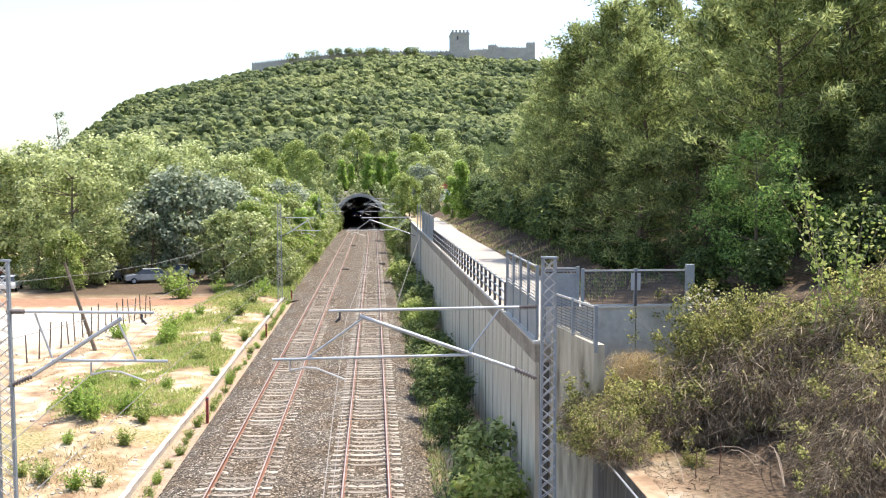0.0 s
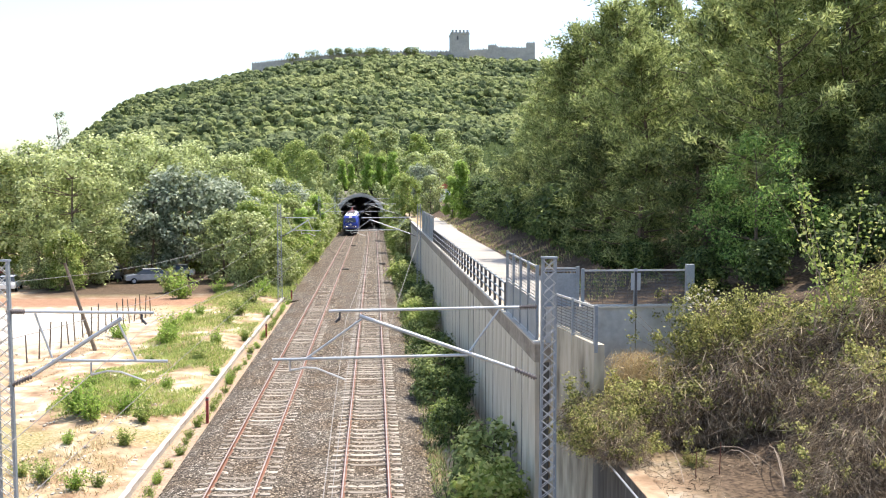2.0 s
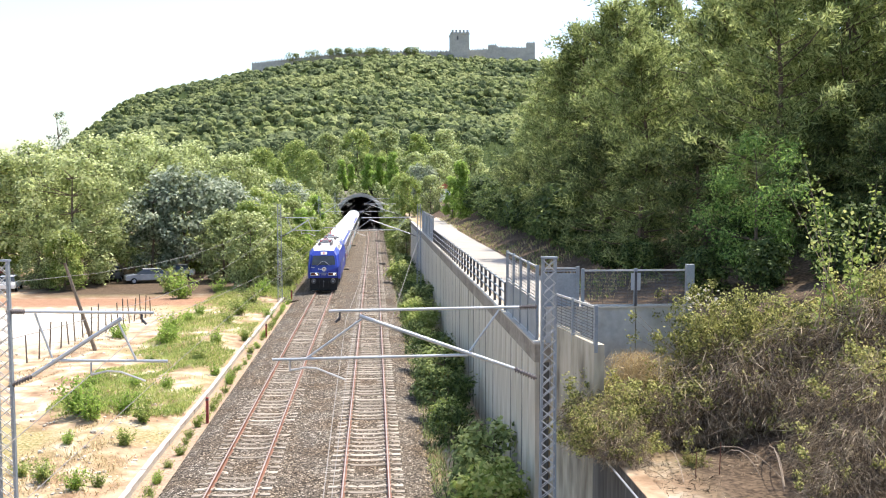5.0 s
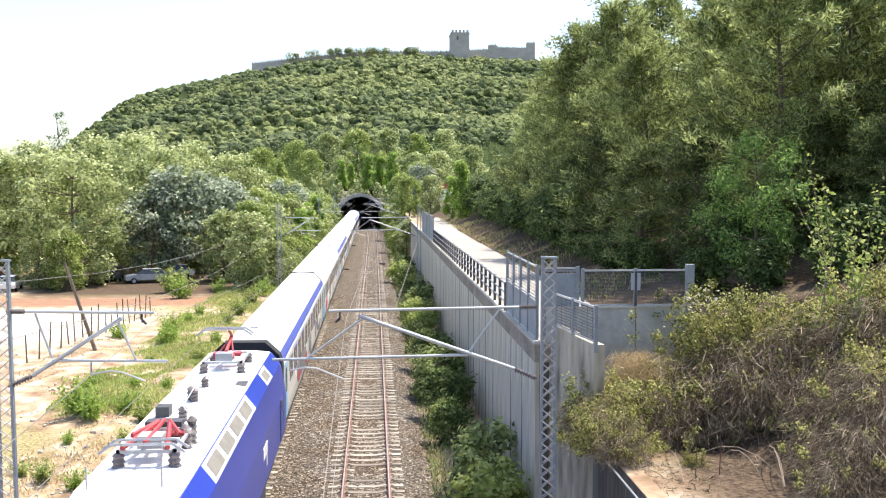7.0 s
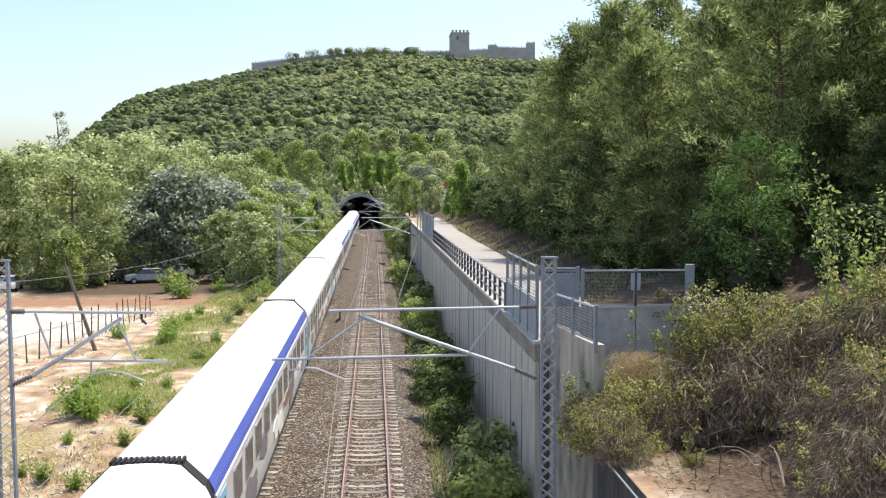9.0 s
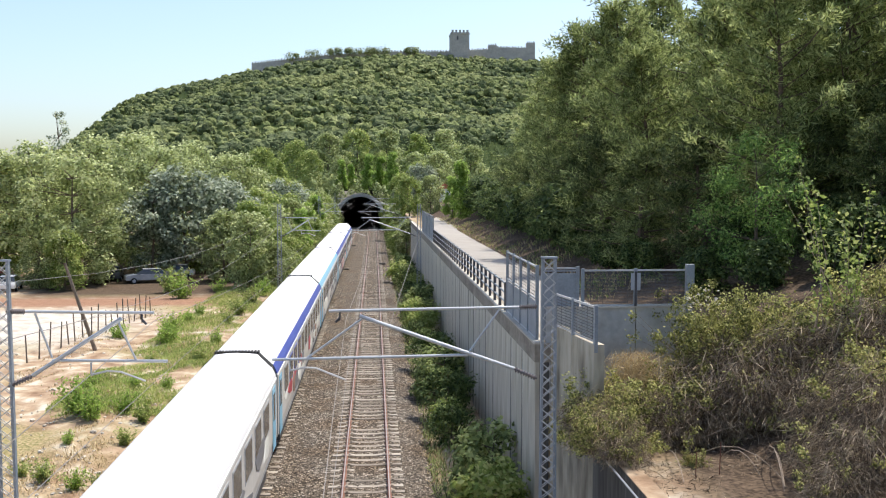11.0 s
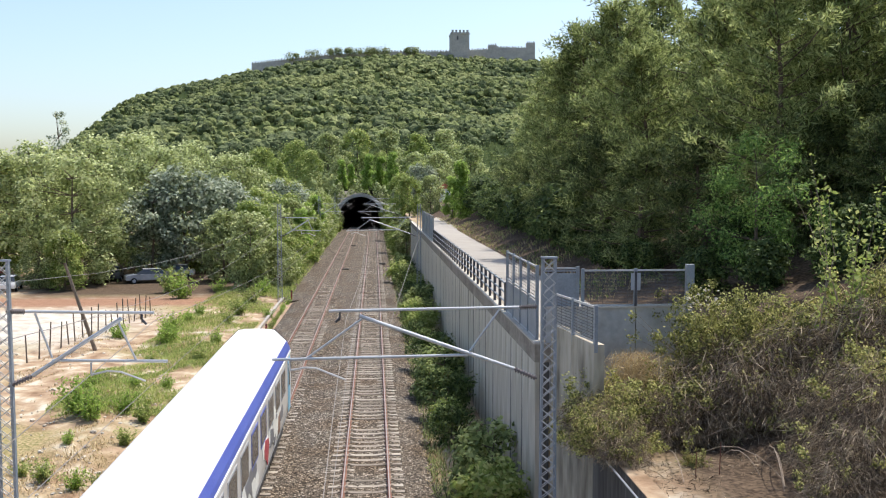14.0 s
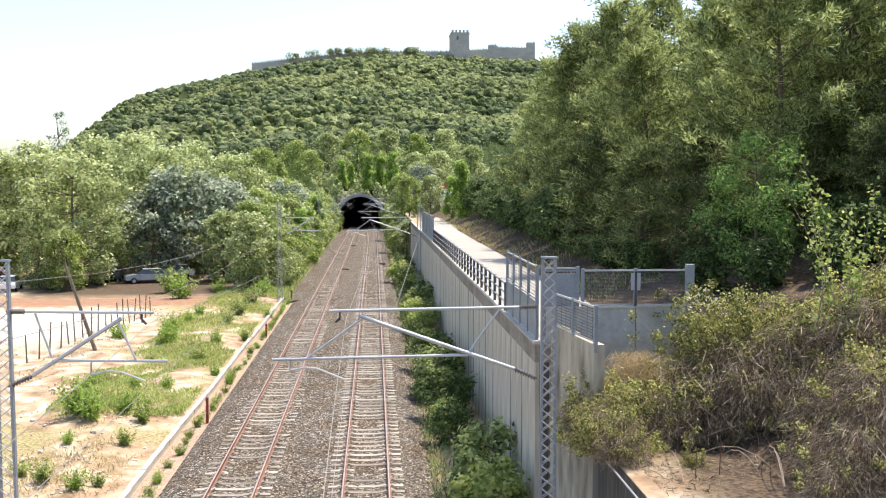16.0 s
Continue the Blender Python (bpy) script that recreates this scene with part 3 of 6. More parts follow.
# ---- tunnel ----
def tunnel():
    th = thing("tunnel", "dark concrete railway tunnel with a pale arched collar", "tunnel", kind="structure")
    cx, hw, spring, apex = -3.15, 4.85, 2.6, 7.15
    def arch(add):
        pts = []
        w, hgt = hw + add, apex + add - spring
        for i in range(25):
            a = math.pi * i / 24
            pts.append((cx - w * math.cos(a) * (1.0 if 0 < i < 24 else 0.985), spring + hgt * math.sin(a)))
        return [(cx - w * 0.95, -0.6)] + pts + [(cx + w * 0.95, -0.6)]
    def shell(a, b, y0, y1):
        bm = bmesh.new()
        inner, outer = arch(a), arch(b)
        rows = [[bm.verts.new((x, y, z)) for x, z in p] for p, y in ((inner, y0), (outer, y0), (outer, y1), (inner, y1))]
        for r in range(4):
            A, B = rows[r], rows[(r + 1) % 4]
            for i in range(len(A) - 1):
                bm.faces.new((A[i], A[i + 1], B[i + 1], B[i]))
        return bm
    part("collar", shell(0, 0.75, 214.6, 218.8), PORTAL, th, "weathered concrete arch collar")
    part("lining", shell(0.02, 0.5, 218.8, 560), DARK_LINING, th, "very dark tunnel lining")
    slab("end_wall", [(-9, 3, 560, 560.5, -1, 9)], DARK_LINING, th)
    slab("invert", [(-8.9, 2.8, 215.5, 560, -0.95, -0.57)], DARK_LINING, th, "very dark tunnel floor")


tunnel()


# ---- retaining walls on the lane side ----
def retaining_wall():
    th = thing("wall_east", "tall weathered concrete retaining wall with dark streaks", "retaining wall", kind="structure")
    slab("core", [(4.72, 5.0, 26.4, 118, -0.8, 4.71)], CONCRETE_DARK, th)
    slab("coping", [(4.575, 5.05, 26.4, 118, 4.72, 5.24)], BEAM, th, "brown-stained concrete cap beam")
    slab("kerb", [(4.55, 4.85, 26.4, 118, 5.24, 5.30)], CAP, th)
    bm = bmesh.new()
    box(bm, 4.60, 4.722, 0.012, 1.19, -0.8, 4.715)
    o = part("wall_panel", bm, CONCRETE, th)
    me = o.data
    o.location.y = 26.4
    for i in range(1, 76):
        o = part("wall_panel", me, CONCRETE, th)
        o.location = (random.uniform(-0.003, 0.003), 26.4 + 1.2 * i, 0)
    # dark drain slots
    bm = bmesh.new()
    for i in range(1, 38):
        if i % 2 == 0 or random.random() < 0.4:
            box(bm, 4.588, 4.60, 26.38 + 2.4 * i, 26.43 + 2.4 * i, -0.8, 4.68)
    part("drain_pipe", bm, DARKSTEEL, th, "dark drain strips on the joints")
    return th


retaining_wall()


def wing_wall():
    th = thing("wall_wing", "splayed concrete wing wall with a mesh panel", "wing wall", kind="structure")
    a, b = Vector((5.02, 26.3, 0)), Vector((5.50, 23.0, 0))
    d = (b - a)
    n = Vector((d.y, -d.x, 0)).normalized() * -0.28
    for i in range(2):
        bm = bmesh.new()
        p, q = a + d * (i * 0.5 + 0.006), a + d * (i * 0.5 + 0.494)
        vs = []
        for z in (-0.8, 5.82 - 0.03 * i):
            vs.append([bm.verts.new((v.x, v.y, z)) for v in (p, q, q + n, p + n)])
        for k in range(4):
            bm.faces.new((vs[0][k], vs[0][(k + 1) % 4], vs[1][(k + 1) % 4], vs[1][k]))
        bm.faces.new(vs[1])
        part("wall_panel", bm, CONCRETE, th)
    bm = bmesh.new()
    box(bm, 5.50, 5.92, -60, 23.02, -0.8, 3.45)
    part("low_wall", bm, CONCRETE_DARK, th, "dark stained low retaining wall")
    slab("wall_top", [(5.505, 5.93, -60, 22.98, 3.45, 3.47)], GROUND, th, "sandy soil spilling over the wall top")
    return th


wing_wall()


def mesh_fence(p, q, z0, z1, label, panels, slats, mid=None, solid=0.0, name="mesh_fence", slat_mat=None):
    """Steel posts with rails and thin horizontal bars between two points."""
    p, q = Vector((*p, 0)), Vector((*q, 0))
    L = (q - p).length
    ang = math.atan2(q.y - p.y, q.x - p.x)
    th = thing(name, label, "fence", at=Matrix.Translation((p.x, p.y, 0)) @ Matrix.Rotation(ang, 4, "Z"))
    w = L / panels
    for i in range(panels + 1):
        slab("post", [(i * w - 0.045, i * w + 0.045, -0.045, 0.045, z0 - 0.25, z1 + 0.03)], GALV, th)
    for i in range(panels):
        a, b = i * w + 0.05, (i + 1) * w - 0.05
        for z in [z0, z1 - 0.05] + ([mid] if mid else []):
            slab("frame_bar", [(a, b, -0.02, 0.02, z, z + 0.05)], ALU, th)
        bm = bmesh.new()
        k = slats
        lo = z0 + 0.06 + solid
        for j in range(k):
            z = lo + (z1 - 0.08 - lo) * j / (k - 1)
            box(bm, a, b, -0.006, 0.006, z - 0.0065, z + 0.0065)
        for j in range(4):
            x = a + (b - a) * (j + 0.5) / 4
            box(bm, x - 0.006, x + 0.006, 0.007, 0.013, z0, z1)
        part("mesh_panel", bm, slat_mat or GREYPAINT, th)
        if solid:
            slab("lower_panel", [(a, b, -0.012, 0.012, z0 + 0.05, z0 + solid)], GALV, th, "solid grey steel lower panel")
    return th


mesh_fence((4.72, 33.0), (4.72, 26.9), 5.3, 7.45, "tall grey steel fence panels on the retaining wall", 4, 10, 6.45, 1.1, slat_mat=DARKSTEEL)
mesh_fence((5.08, 26.2), (5.54, 23.05), 5.84, 6.76, "low steel mesh fence on the wing wall", 2, 11, name="low_fence", slat_mat=DARKSTEEL)
mesh_fence((4.85, 26.75), (5.88, 26.75), 5.3, 7.42, "narrow solid fence panel at the corner", 1, 4, None, 1.95, name="corner_panel")
mesh_fence((6.03, 26.75), (9.15, 26.75), 6.28, 7.35, "louvred steel fence on a concrete parapet", 2, 24, name="louvre_fence", slat_mat=DARKSTEEL)
mesh_fence((4.72, 92), (4.72, 75), 5.3, 7.3, "grey solid steel fence panels beyond the railing", 7, 4, None, 1.85, name="solid_fence")


def parapet():
    th = thing("wall_parapet", "pale grey concrete parapet across the end of the lane", "parapet", kind="structure")
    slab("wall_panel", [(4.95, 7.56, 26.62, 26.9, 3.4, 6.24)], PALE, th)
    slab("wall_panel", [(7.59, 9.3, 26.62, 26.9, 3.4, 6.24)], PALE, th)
    slab("coping", [(4.95, 9.3, 26.58, 26.94, 6.24, 6.29)], CAP, th)
    slab("end_post", [(9.06, 9.28, 26.55, 26.75, 5.4, 7.5)], GALV, th)
    return th


parapet()
sg = thing("notice_board", "small grey blank notice plate on the louvred fence", "sign", at=pose(7.57, 26.66, 6.75))
slab("plate", [(-0.14, 0.14, -0.02, 0.0, 0, 0.5)], GREYPAINT, sg)
slab("backing_strip", [(-0.035, 0.035, -0.035, -0.021, -0.5, 0.55)], DARKSTEEL, sg)


def guard_rail():
    th = thing("guard_railing", "steel pedestrian railing with three bars on the wall", "railing")
    y0, y1, w = 33.3, 74.5, 1.52
    for i in range(28):
        y = y0 + w * i
        slab("post", [(4.65, 4.75, y - 0.05, y + 0.05, 5.28, 6.32)], DARKSTEEL, th)
    for z in (5.62, 5.95, 6.28):
        bm = bmesh.new()
        tube(bm, (4.70, y0, z), (4.70, y1, z), 0.035, 8)
        part("rail", bm, GALV, th)


guard_rail()

# the lane
bm = bmesh.new()
lane = [(26.95, 5.05, 8.4), (50, 5.05, 8.4), (80, 5.05, 8.4), (95, 5.1, 8.5), (108, 5.6, 9.2), (120, 6.8, 10.6), (135, 9.0, 13.0)]
rows = [[bm.verts.new((a + (b - a) * f, y, 5.2 + 0.035 * math.sin(math.pi * f))) for f in (0, 0.3, 0.5, 0.7, 1)] for y, a, b in lane]
for A, B in zip(rows, rows[1:]):
    for i in range(4):
        bm.faces.new((A[i], A[i + 1], B[i + 1], B[i]))
tagged(part("road", bm, ASPHALT), "narrow pale worn asphalt lane above the railway", "road", kind="structure")


# ---- overhead line ----
def mast(name, x, y, side, label, z0=-0.6, top=8.1):
    """Lattice mast; side is +1 where its arms reach towards +x."""
    th = thing(name, label, "catenary mast", "catenary masts", at=pose(x, y, 0))
    for s in (-1, 1):
        bm = bmesh.new()
        w0, w1 = 0.19, 0.14
        vs = []
        for z, w in ((z0, w0), (top, w1)):
            vs.append([bm.verts.new((s * w + dx, dy, z)) for dx, dy in ((-0.03, -0.06), (0.03, -0.06), (0.03, 0.06), (-0.03, 0.06))])
        for k in range(4):
            bm.faces.new((vs[0][k], vs[0][(k + 1) % 4], vs[1][(k + 1) % 4], vs[1][k]))
        bm.faces.new(vs[1])
        part("chord", bm, GALV, th)
    bm = bmesh.new()
    z = z0 + 0.3
    while z < top - 0.26:
        w = 0.19 - 0.05 * (z - z0) / (top - z0)
        for f in (-0.055, 0.055):
            tube(bm, (-w, f, z), (w, f, z + 0.27), 0.010, 4), tube(bm, (w, f, z), (-w, f, z + 0.27), 0.010, 4)
        z += 0.27
    part("lattice", bm, ALU, th)
    slab("head_plate", [(-0.19, 0.19, -0.08, 0.08, top, top + 0.04)], GALV, th)
    slab("foot", [(-0.4, 0.4, -0.4, 0.4, z0 - 0.3, z0 + 0.05)], CAP, th, "concrete mast foot")
    return th


def cantilever(x, y, side, reach, label, low=True):
    """Tubular arm with insulators; side +1: it reaches towards +x from x."""
    th = thing("cantilever", label, "cantilever arm", "cantilever arms", at=pose(x, y, 0))
    s = side
    m = lambda d, z: (s * d, 0, z)
    for nm, p, q, r in (("top_tube", m(0.55, 6.97), m(reach * 0.99, 6.92), 0.034), ("strut_tube", m(0.66, 5.52), m(reach - 0.75, 6.80), 0.046),
                        ("registration_tube", m(1.75 if s < 0 else 1.1, 5.86), m(reach + (1.25 if s < 0 else 0.25), 5.81), 0.034),
                        ("front_stay", m(reach - 0.85, 6.76), m(reach + (0.45 if s < 0 else -0.45), 5.84), 0.026), ("back_stay", m(1.72 if s < 0 else 1.1, 5.92), m(1.0 if s < 0 else 0.75, 6.93), 0.026)):
        bm = bmesh.new()
        tube(bm, p, q, r, 10)
        part(nm, bm, ALU, th)
    for a, b in ((m(0.12, 6.98), m(0.55, 6.97)), (m(0.12, 5.28), m(0.66, 5.52))):
        bm = bmesh.new()
        a, b = Vector(a), Vector(b)
        lathe(bm, a, b, [0.025, 0.025] + [0.028, 0.068, 0.06, 0.028] * 8 + [0.025, 0.025])
        part("insulator", bm, INSUL, th, "dark ribbed insulator")
    bm = bmesh.new()
    r = reach
    if s < 0:
        path_tube(bm, [m(r + 0.85, 5.80), m(r + 0.85, 5.55), m(r + 0.5, 5.62), m(r + 0.25, 5.60), m(r - 0.42, 5.32)], 0.024, 6)
    else:
        path_tube(bm, [m(r - 1.45, 5.80), m(r - 1.45, 5.52), m(r - 1.1, 5.60), m(r - 0.8, 5.58), m(r - 0.25, 5.36)], 0.024, 6)
    part("steady_arm", bm, ALU, th)
    bm = bmesh.new()
    tube(bm, m(r - 0.3, 6.92), m(r - 0.3, 6.70), 0.02, 6), tube(bm, m(r - 0.3, 6.76), m(r - 0.2, 6.66), 0.03, 6)
    part("wire_clamp", bm, DARKSTEEL, th)
    return th


MASTS = [21.5, 83.0, 143.0, 200.0]
for i, y in enumerate(MASTS):
    mast("catenary_mast", 4.05 if i == 0 else 3.95, y, -1, "grey galvanised lattice mast in front of the retaining wall")
    cantilever(3.9 if i == 0 else 3.8, y, -1, 5.0, "grey tubular cantilever arm with dark insulators")
    mast("catenary_mast", -8.3, y, 1, "grey galvanised lattice mast beside the sandy verge")
    cantilever(-8.35, y, 1, 3.4, "grey tubular cantilever arm with dark insulators")


def span_wire(name, label, x_off, zfun, r, ys_):
    pts = []
    for a, b in zip(ys_, ys_[1:]):
        for k in range(8):
            y = a + (b - a) * k / 8
            pts.append((x_off(y), y, zfun(k / 8)))
    bm = bmesh.new()
    path_tube(bm, pts, r, 4)
    return tagged(part(name, bm, WIRE), label, "wire", "overhead wires")


YS = [-40.0] + MASTS + [258.0]
for cx, sg_ in ((TRACKS[0], -1), (TRACKS[1], -1)):
    stag = lambda y, c=cx, q=sg_: c + q * 0.35 * math.cos(math.pi * (y - 21.5) / 61)
    span_wire("contact_wire", "thin grey-brown contact wire above the track", stag, lambda f: 5.33, 0.007, YS)
    span_wire("messenger_wire", "sagging messenger wire above the track", stag, lambda f: 6.72 - 0.9 * 4 * f * (1 - f), 0.007, YS)
for dx, z in ((-8.45, 7.6), (-8.35, 6.3)):
    span_wire("feeder_cable", "grey feeder cable along the masts", lambda y, c=dx: c, lambda f, q=z: q - 1.1 * 4 * f * (1 - f), 0.010, YS)
bm = bmesh.new()
tube(bm, (5.30, 22.7, 3.46), (5.30, 8.0, 3.46), 0.022, 6)
for y in (9.0, 12.0, 15.0, 18.0, 21.0, 22.6):
    tube(bm, (5.30, y, 3.46), (5.52, y, 3.40), 0.014, 5)
tagged(part("wall_cable", bm, ALU), "taut pale cable held along the low wall", "cable")
bm = bmesh.new()
tube(bm, (3.95, 83, 5.2), (0.6, 60, -0.3), 0.02, 5)
tagged(part("guy_cable", bm, WIRE), "thin guy cable from a mast to the ballast", "cable")

# ---- train ----
COACHGLASS = material("coach_glass", [(0.06, 0.06, 0.06), (0.13, 0.13, 0.125)], 0.5, 4, rough=0.12, bump=0, spec=0.7)
PINK = material("pink_panel", [(0.55, 0.25, 0.25), (0.65, 0.32, 0.32)], 3, 20, rough=0.5, bump=0)
LENS = material("brown_lens", [(0.10, 0.03, 0.03), (0.17, 0.06, 0.05)], 3, 20, rough=0.25, bump=0)
GRILLE = material("beige_grille", [(0.17, 0.16, 0.14), (0.26, 0.245, 0.215)], 3, 25, rough=0.7)


def bogie(th, y, r=0.46):
    b = slab("bogie", [(-1.2, -1.0, y - 1.7, y + 1.7, 0.35, 0.75), (1.0, 1.2, y - 1.7, y + 1.7, 0.35, 0.75), (-1.0, 1.0, y - 0.3, y + 0.3, 0.4, 0.8)], DARKSTEEL, th)
    for dy in (-1.25, 1.25):
        bm = bmesh.new()
        for s in (-0.75, 0.75):
            tube(bm, (s - 0.07, y + dy, r), (s + 0.07, y + dy, r), r, 20)
        tube(bm, (-0.75, y + dy, r), (0.75, y + dy, r), 0.08, 8)
        part("wheelset", bm, DARKSTEEL, b, "dark steel wheelset")


def ringed(rings):
    """A closed solid through rings of equal length."""
    bm = bmesh.new()
    R = [[bm.verts.new(v) for v in ring] for ring in rings]
    k = len(R[0])
    for A, B in zip(R, R[1:]):
        for i in range(k):
            bm.faces.new((A[i], A[(i + 1) % k], B[(i + 1) % k], B[i]))
    bm.faces.new(R[0][::-1]), bm.faces.new(R[-1])
    return bm


def locomotive():
    """Nose at y = 0, tail at y = 18.3."""
    th = thing("locomotive", "blue electric locomotive with a white roof and red pantographs", "locomotive")
    L = 18.3
    hw = 1.47
    # body: bottom, waist, shoulder and roof edge, each as (half width, y, z)
    def ring(*p):
        return [(-p[0][0], p[0][1], p[0][2])] + [tuple(q) for q in p] + [(-q[0], q[1], q[2]) for q in p[:0:-1]]
    cab = [ring((1.24, 0.16, 1.32), (1.28, 0.0, 2.30), (1.10, 0.58, 3.36), (0.92, 0.86, 3.73)),
           ring((1.33, 0.22, 1.27), (1.36, 0.10, 2.30), (1.17, 0.64, 3.38), (0.97, 0.95, 3.78)),
           ring((1.47, 0.75, 1.18), (1.47, 0.68, 2.32), (1.34, 1.05, 3.46), (1.04, 1.45, 3.99)),
           ring((hw, 1.9, 1.16), (hw, 1.9, 2.62), (1.36, 1.9, 3.62), (1.05, 1.9, 4.02))]
    rings = cab + [[(x, L - y, z) for x, y, z in r] for r in cab[::-1]]
    part("body", ringed(rings), BLUE, th)
    roof_cut = [(0.90, 0.90, 3.745), (1.0, 1.45, 3.995), (1.03, 1.9, 4.03)]
    rr = [[(-w, y, z - 0.10), (w, y, z - 0.10), (w, y, z + 0.01), (0.45 * w, y, z + 0.06), (-0.45 * w, y, z + 0.06), (-w, y, z + 0.01)] for w, y, z in roof_cut]
    part("roof", ringed(rr + [[(x, L - y, z) for x, y, z in r] for r in rr[::-1]]), ROOFWHITE, th, "white roof")
    def quad(name, pts, mat, label, depth=0.03, par=th):
        b = bmesh.new()
        v = [Vector(p) for p in pts]
        nrm = (v[1] - v[0]).cross(v[2] - v[0]).normalized() * depth
        lo, hi = [b.verts.new(p + nrm * 0.35) for p in v], [b.verts.new(p - nrm * 0.6) for p in v]
        k = len(v)
        for i in range(k):
            b.faces.new((lo[i], lo[(i + 1) % k], hi[(i + 1) % k], hi[i]))
        b.faces.new(lo), b.faces.new(hi[::-1])
        return part(name, b, mat, par, label)
    fy = lambda z: (z - 2.30) * 0.58 / 1.06 if z < 3.36 else 0.58 + (z - 3.36) * 0.28 / 0.37
    wx = lambda z: 1.28 - (z - 2.30) * 0.18 / 1.06
    ws = [(-wx(2.58) + 0.16, fy(2.58), 2.58), (-wx(2.5) + 0.22, fy(2.50), 2.50), (wx(2.5) - 0.22, fy(2.50), 2.50), (wx(2.58) - 0.16, fy(2.58), 2.58),
          (wx(3.26) - 0.14, fy(3.26), 3.26), (wx(3.33) - 0.22, fy(3.33), 3.33), (-wx(3.33) + 0.22, fy(3.33), 3.33), (-wx(3.26) + 0.14, fy(3.26), 3.26)]
    quad("windscreen", ws, GLASS, "dark wide rounded windscreen", 0.05)
    for e in (-1, 1):
        bm = bmesh.new()
        tube(bm, (e * 0.06, fy(2.86) - 0.05, 2.86), (e * 0.60, fy(2.44) - 0.06, 2.44), 0.017, 5)
        part("wiper", bm, GREYPAINT, th)
    tl = quad("top_light", [(-0.29, fy(3.42), 3.42), (0.29, fy(3.42), 3.42), (0.29, fy(3.66), 3.66), (-0.29, fy(3.66), 3.66)], WHITEPAINT, "white lamp panel with a pink middle", 0.05)
    quad("pane", [(-0.10, fy(3.45) - 0.02, 3.45), (0.10, fy(3.45) - 0.02, 3.45), (0.10, fy(3.63) - 0.02, 3.63), (-0.10, fy(3.63) - 0.02, 3.63)], PINK, "", 0.02, tl)
    for e in (-1, 1):
        h = slab("headlight", [(e * 0.80 - 0.40, e * 0.80 + 0.40, 0.05, 0.20, 1.53, 1.81)], WHITEPAINT, th, "white-framed headlight box")
        slab("lens_panel", [(e * 0.80 - 0.36, e * 0.80 + 0.36, 0.035, 0.055, 1.57, 1.77)], LENS, h, "dark red-brown lens panel")
        bm = bmesh.new()
        tube(bm, (e * 0.80 + 0.16, 0.05, 1.67), (e * 0.80 + 0.16, 0.02, 1.67), 0.06, 14)
        part("lamp", bm, GLOW, h, "lit warm headlamp")
        bm = bmesh.new()
        tube(bm, (e * 0.875, 0.25, 1.06), (e * 0.875, -0.42, 1.06), 0.10, 12), tube(bm, (e * 0.875, -0.42, 1.06), (e * 0.875, -0.50, 1.06), 0.23, 18, 0.21)
        b = part("buffer", bm, DARKSTEEL, th)
        bm = bmesh.new()
        tube(bm, (e * 0.875, -0.495, 1.06), (e * 0.875, -0.507, 1.06), 0.08, 14)
        part("buffer_face", bm, GALV, b, "worn buffer face")
    slab("number_panel", [(-0.30, 0.30, 0.06, 0.12, 1.72, 1.79), (-0.22, 0.22, 0.07, 0.13, 1.56, 1.64)], GREYPAINT, th, "pale unreadable bars")
    bm = bmesh.new()
    tube(bm, (0.05, 0.09, 2.12), (0.05, -0.025, 2.12), 0.20, 22)
    em = part("emblem", bm, WHITEPAINT, th, "round white and red emblem")
    slab("emblem_bar", [(-0.06, 0.14, -0.034, -0.022, 2.14, 2.20), (0.01, 0.07, -0.034, -0.022, 2.0, 2.14), (0.15, 0.21, -0.034, -0.022, 1.98, 2.1)], PAINTS[1], em)
    slab("emblem_dash", [(-0.50, -0.38, 0.02, 0.07, 2.10, 2.20), (-0.30, -0.19, 0.02, 0.07, 2.08, 2.16), (-1.1, -0.8, 0.0, 0.05, 2.27, 2.30)], WHITEPAINT, th, "small white marks")
    slab("buffer_beam", [(-1.28, 1.28, 0.16, 0.6, 0.80, 1.34)], BLACK, th)
    slab("plough", [(-1.22, 1.22, 0.2, 0.40, 0.18, 0.82)], BLACK, th)
    bm = bmesh.new()
    tube(bm, (0, 0.2, 1.02), (0, -0.36, 0.98), 0.05, 8), tube(bm, (0, -0.34, 1.02), (0, -0.30, 0.50), 0.04, 8)
    part("coupling_hook", bm, DARKSTEEL, th)
    for e in (-0.4, 0.42):
        bm = bmesh.new()
        path_tube(bm, [(e, 0.18, 1.05), (e + 0.03, -0.05, 0.85), (e + 0.05, -0.08, 0.6), (e + 0.02, 0.1, 0.45)], 0.03, 6)
        part("brake_hose", bm, BLACK, th)
    slab("underframe", [(-1.3, 1.3, 5.8, L - 5.8, 0.35, 1.17)], DARKSTEEL, th)
    for e in (-1, 1):
        slab("side_sill", [(min(e * 1.40, e * 1.30), max(e * 1.40, e * 1.30), 1.6, L - 1.6, 1.02, 1.18)], DARKSTEEL, th)
    for y in (4.2, L - 4.2):
        bogie(th, y, 0.58)
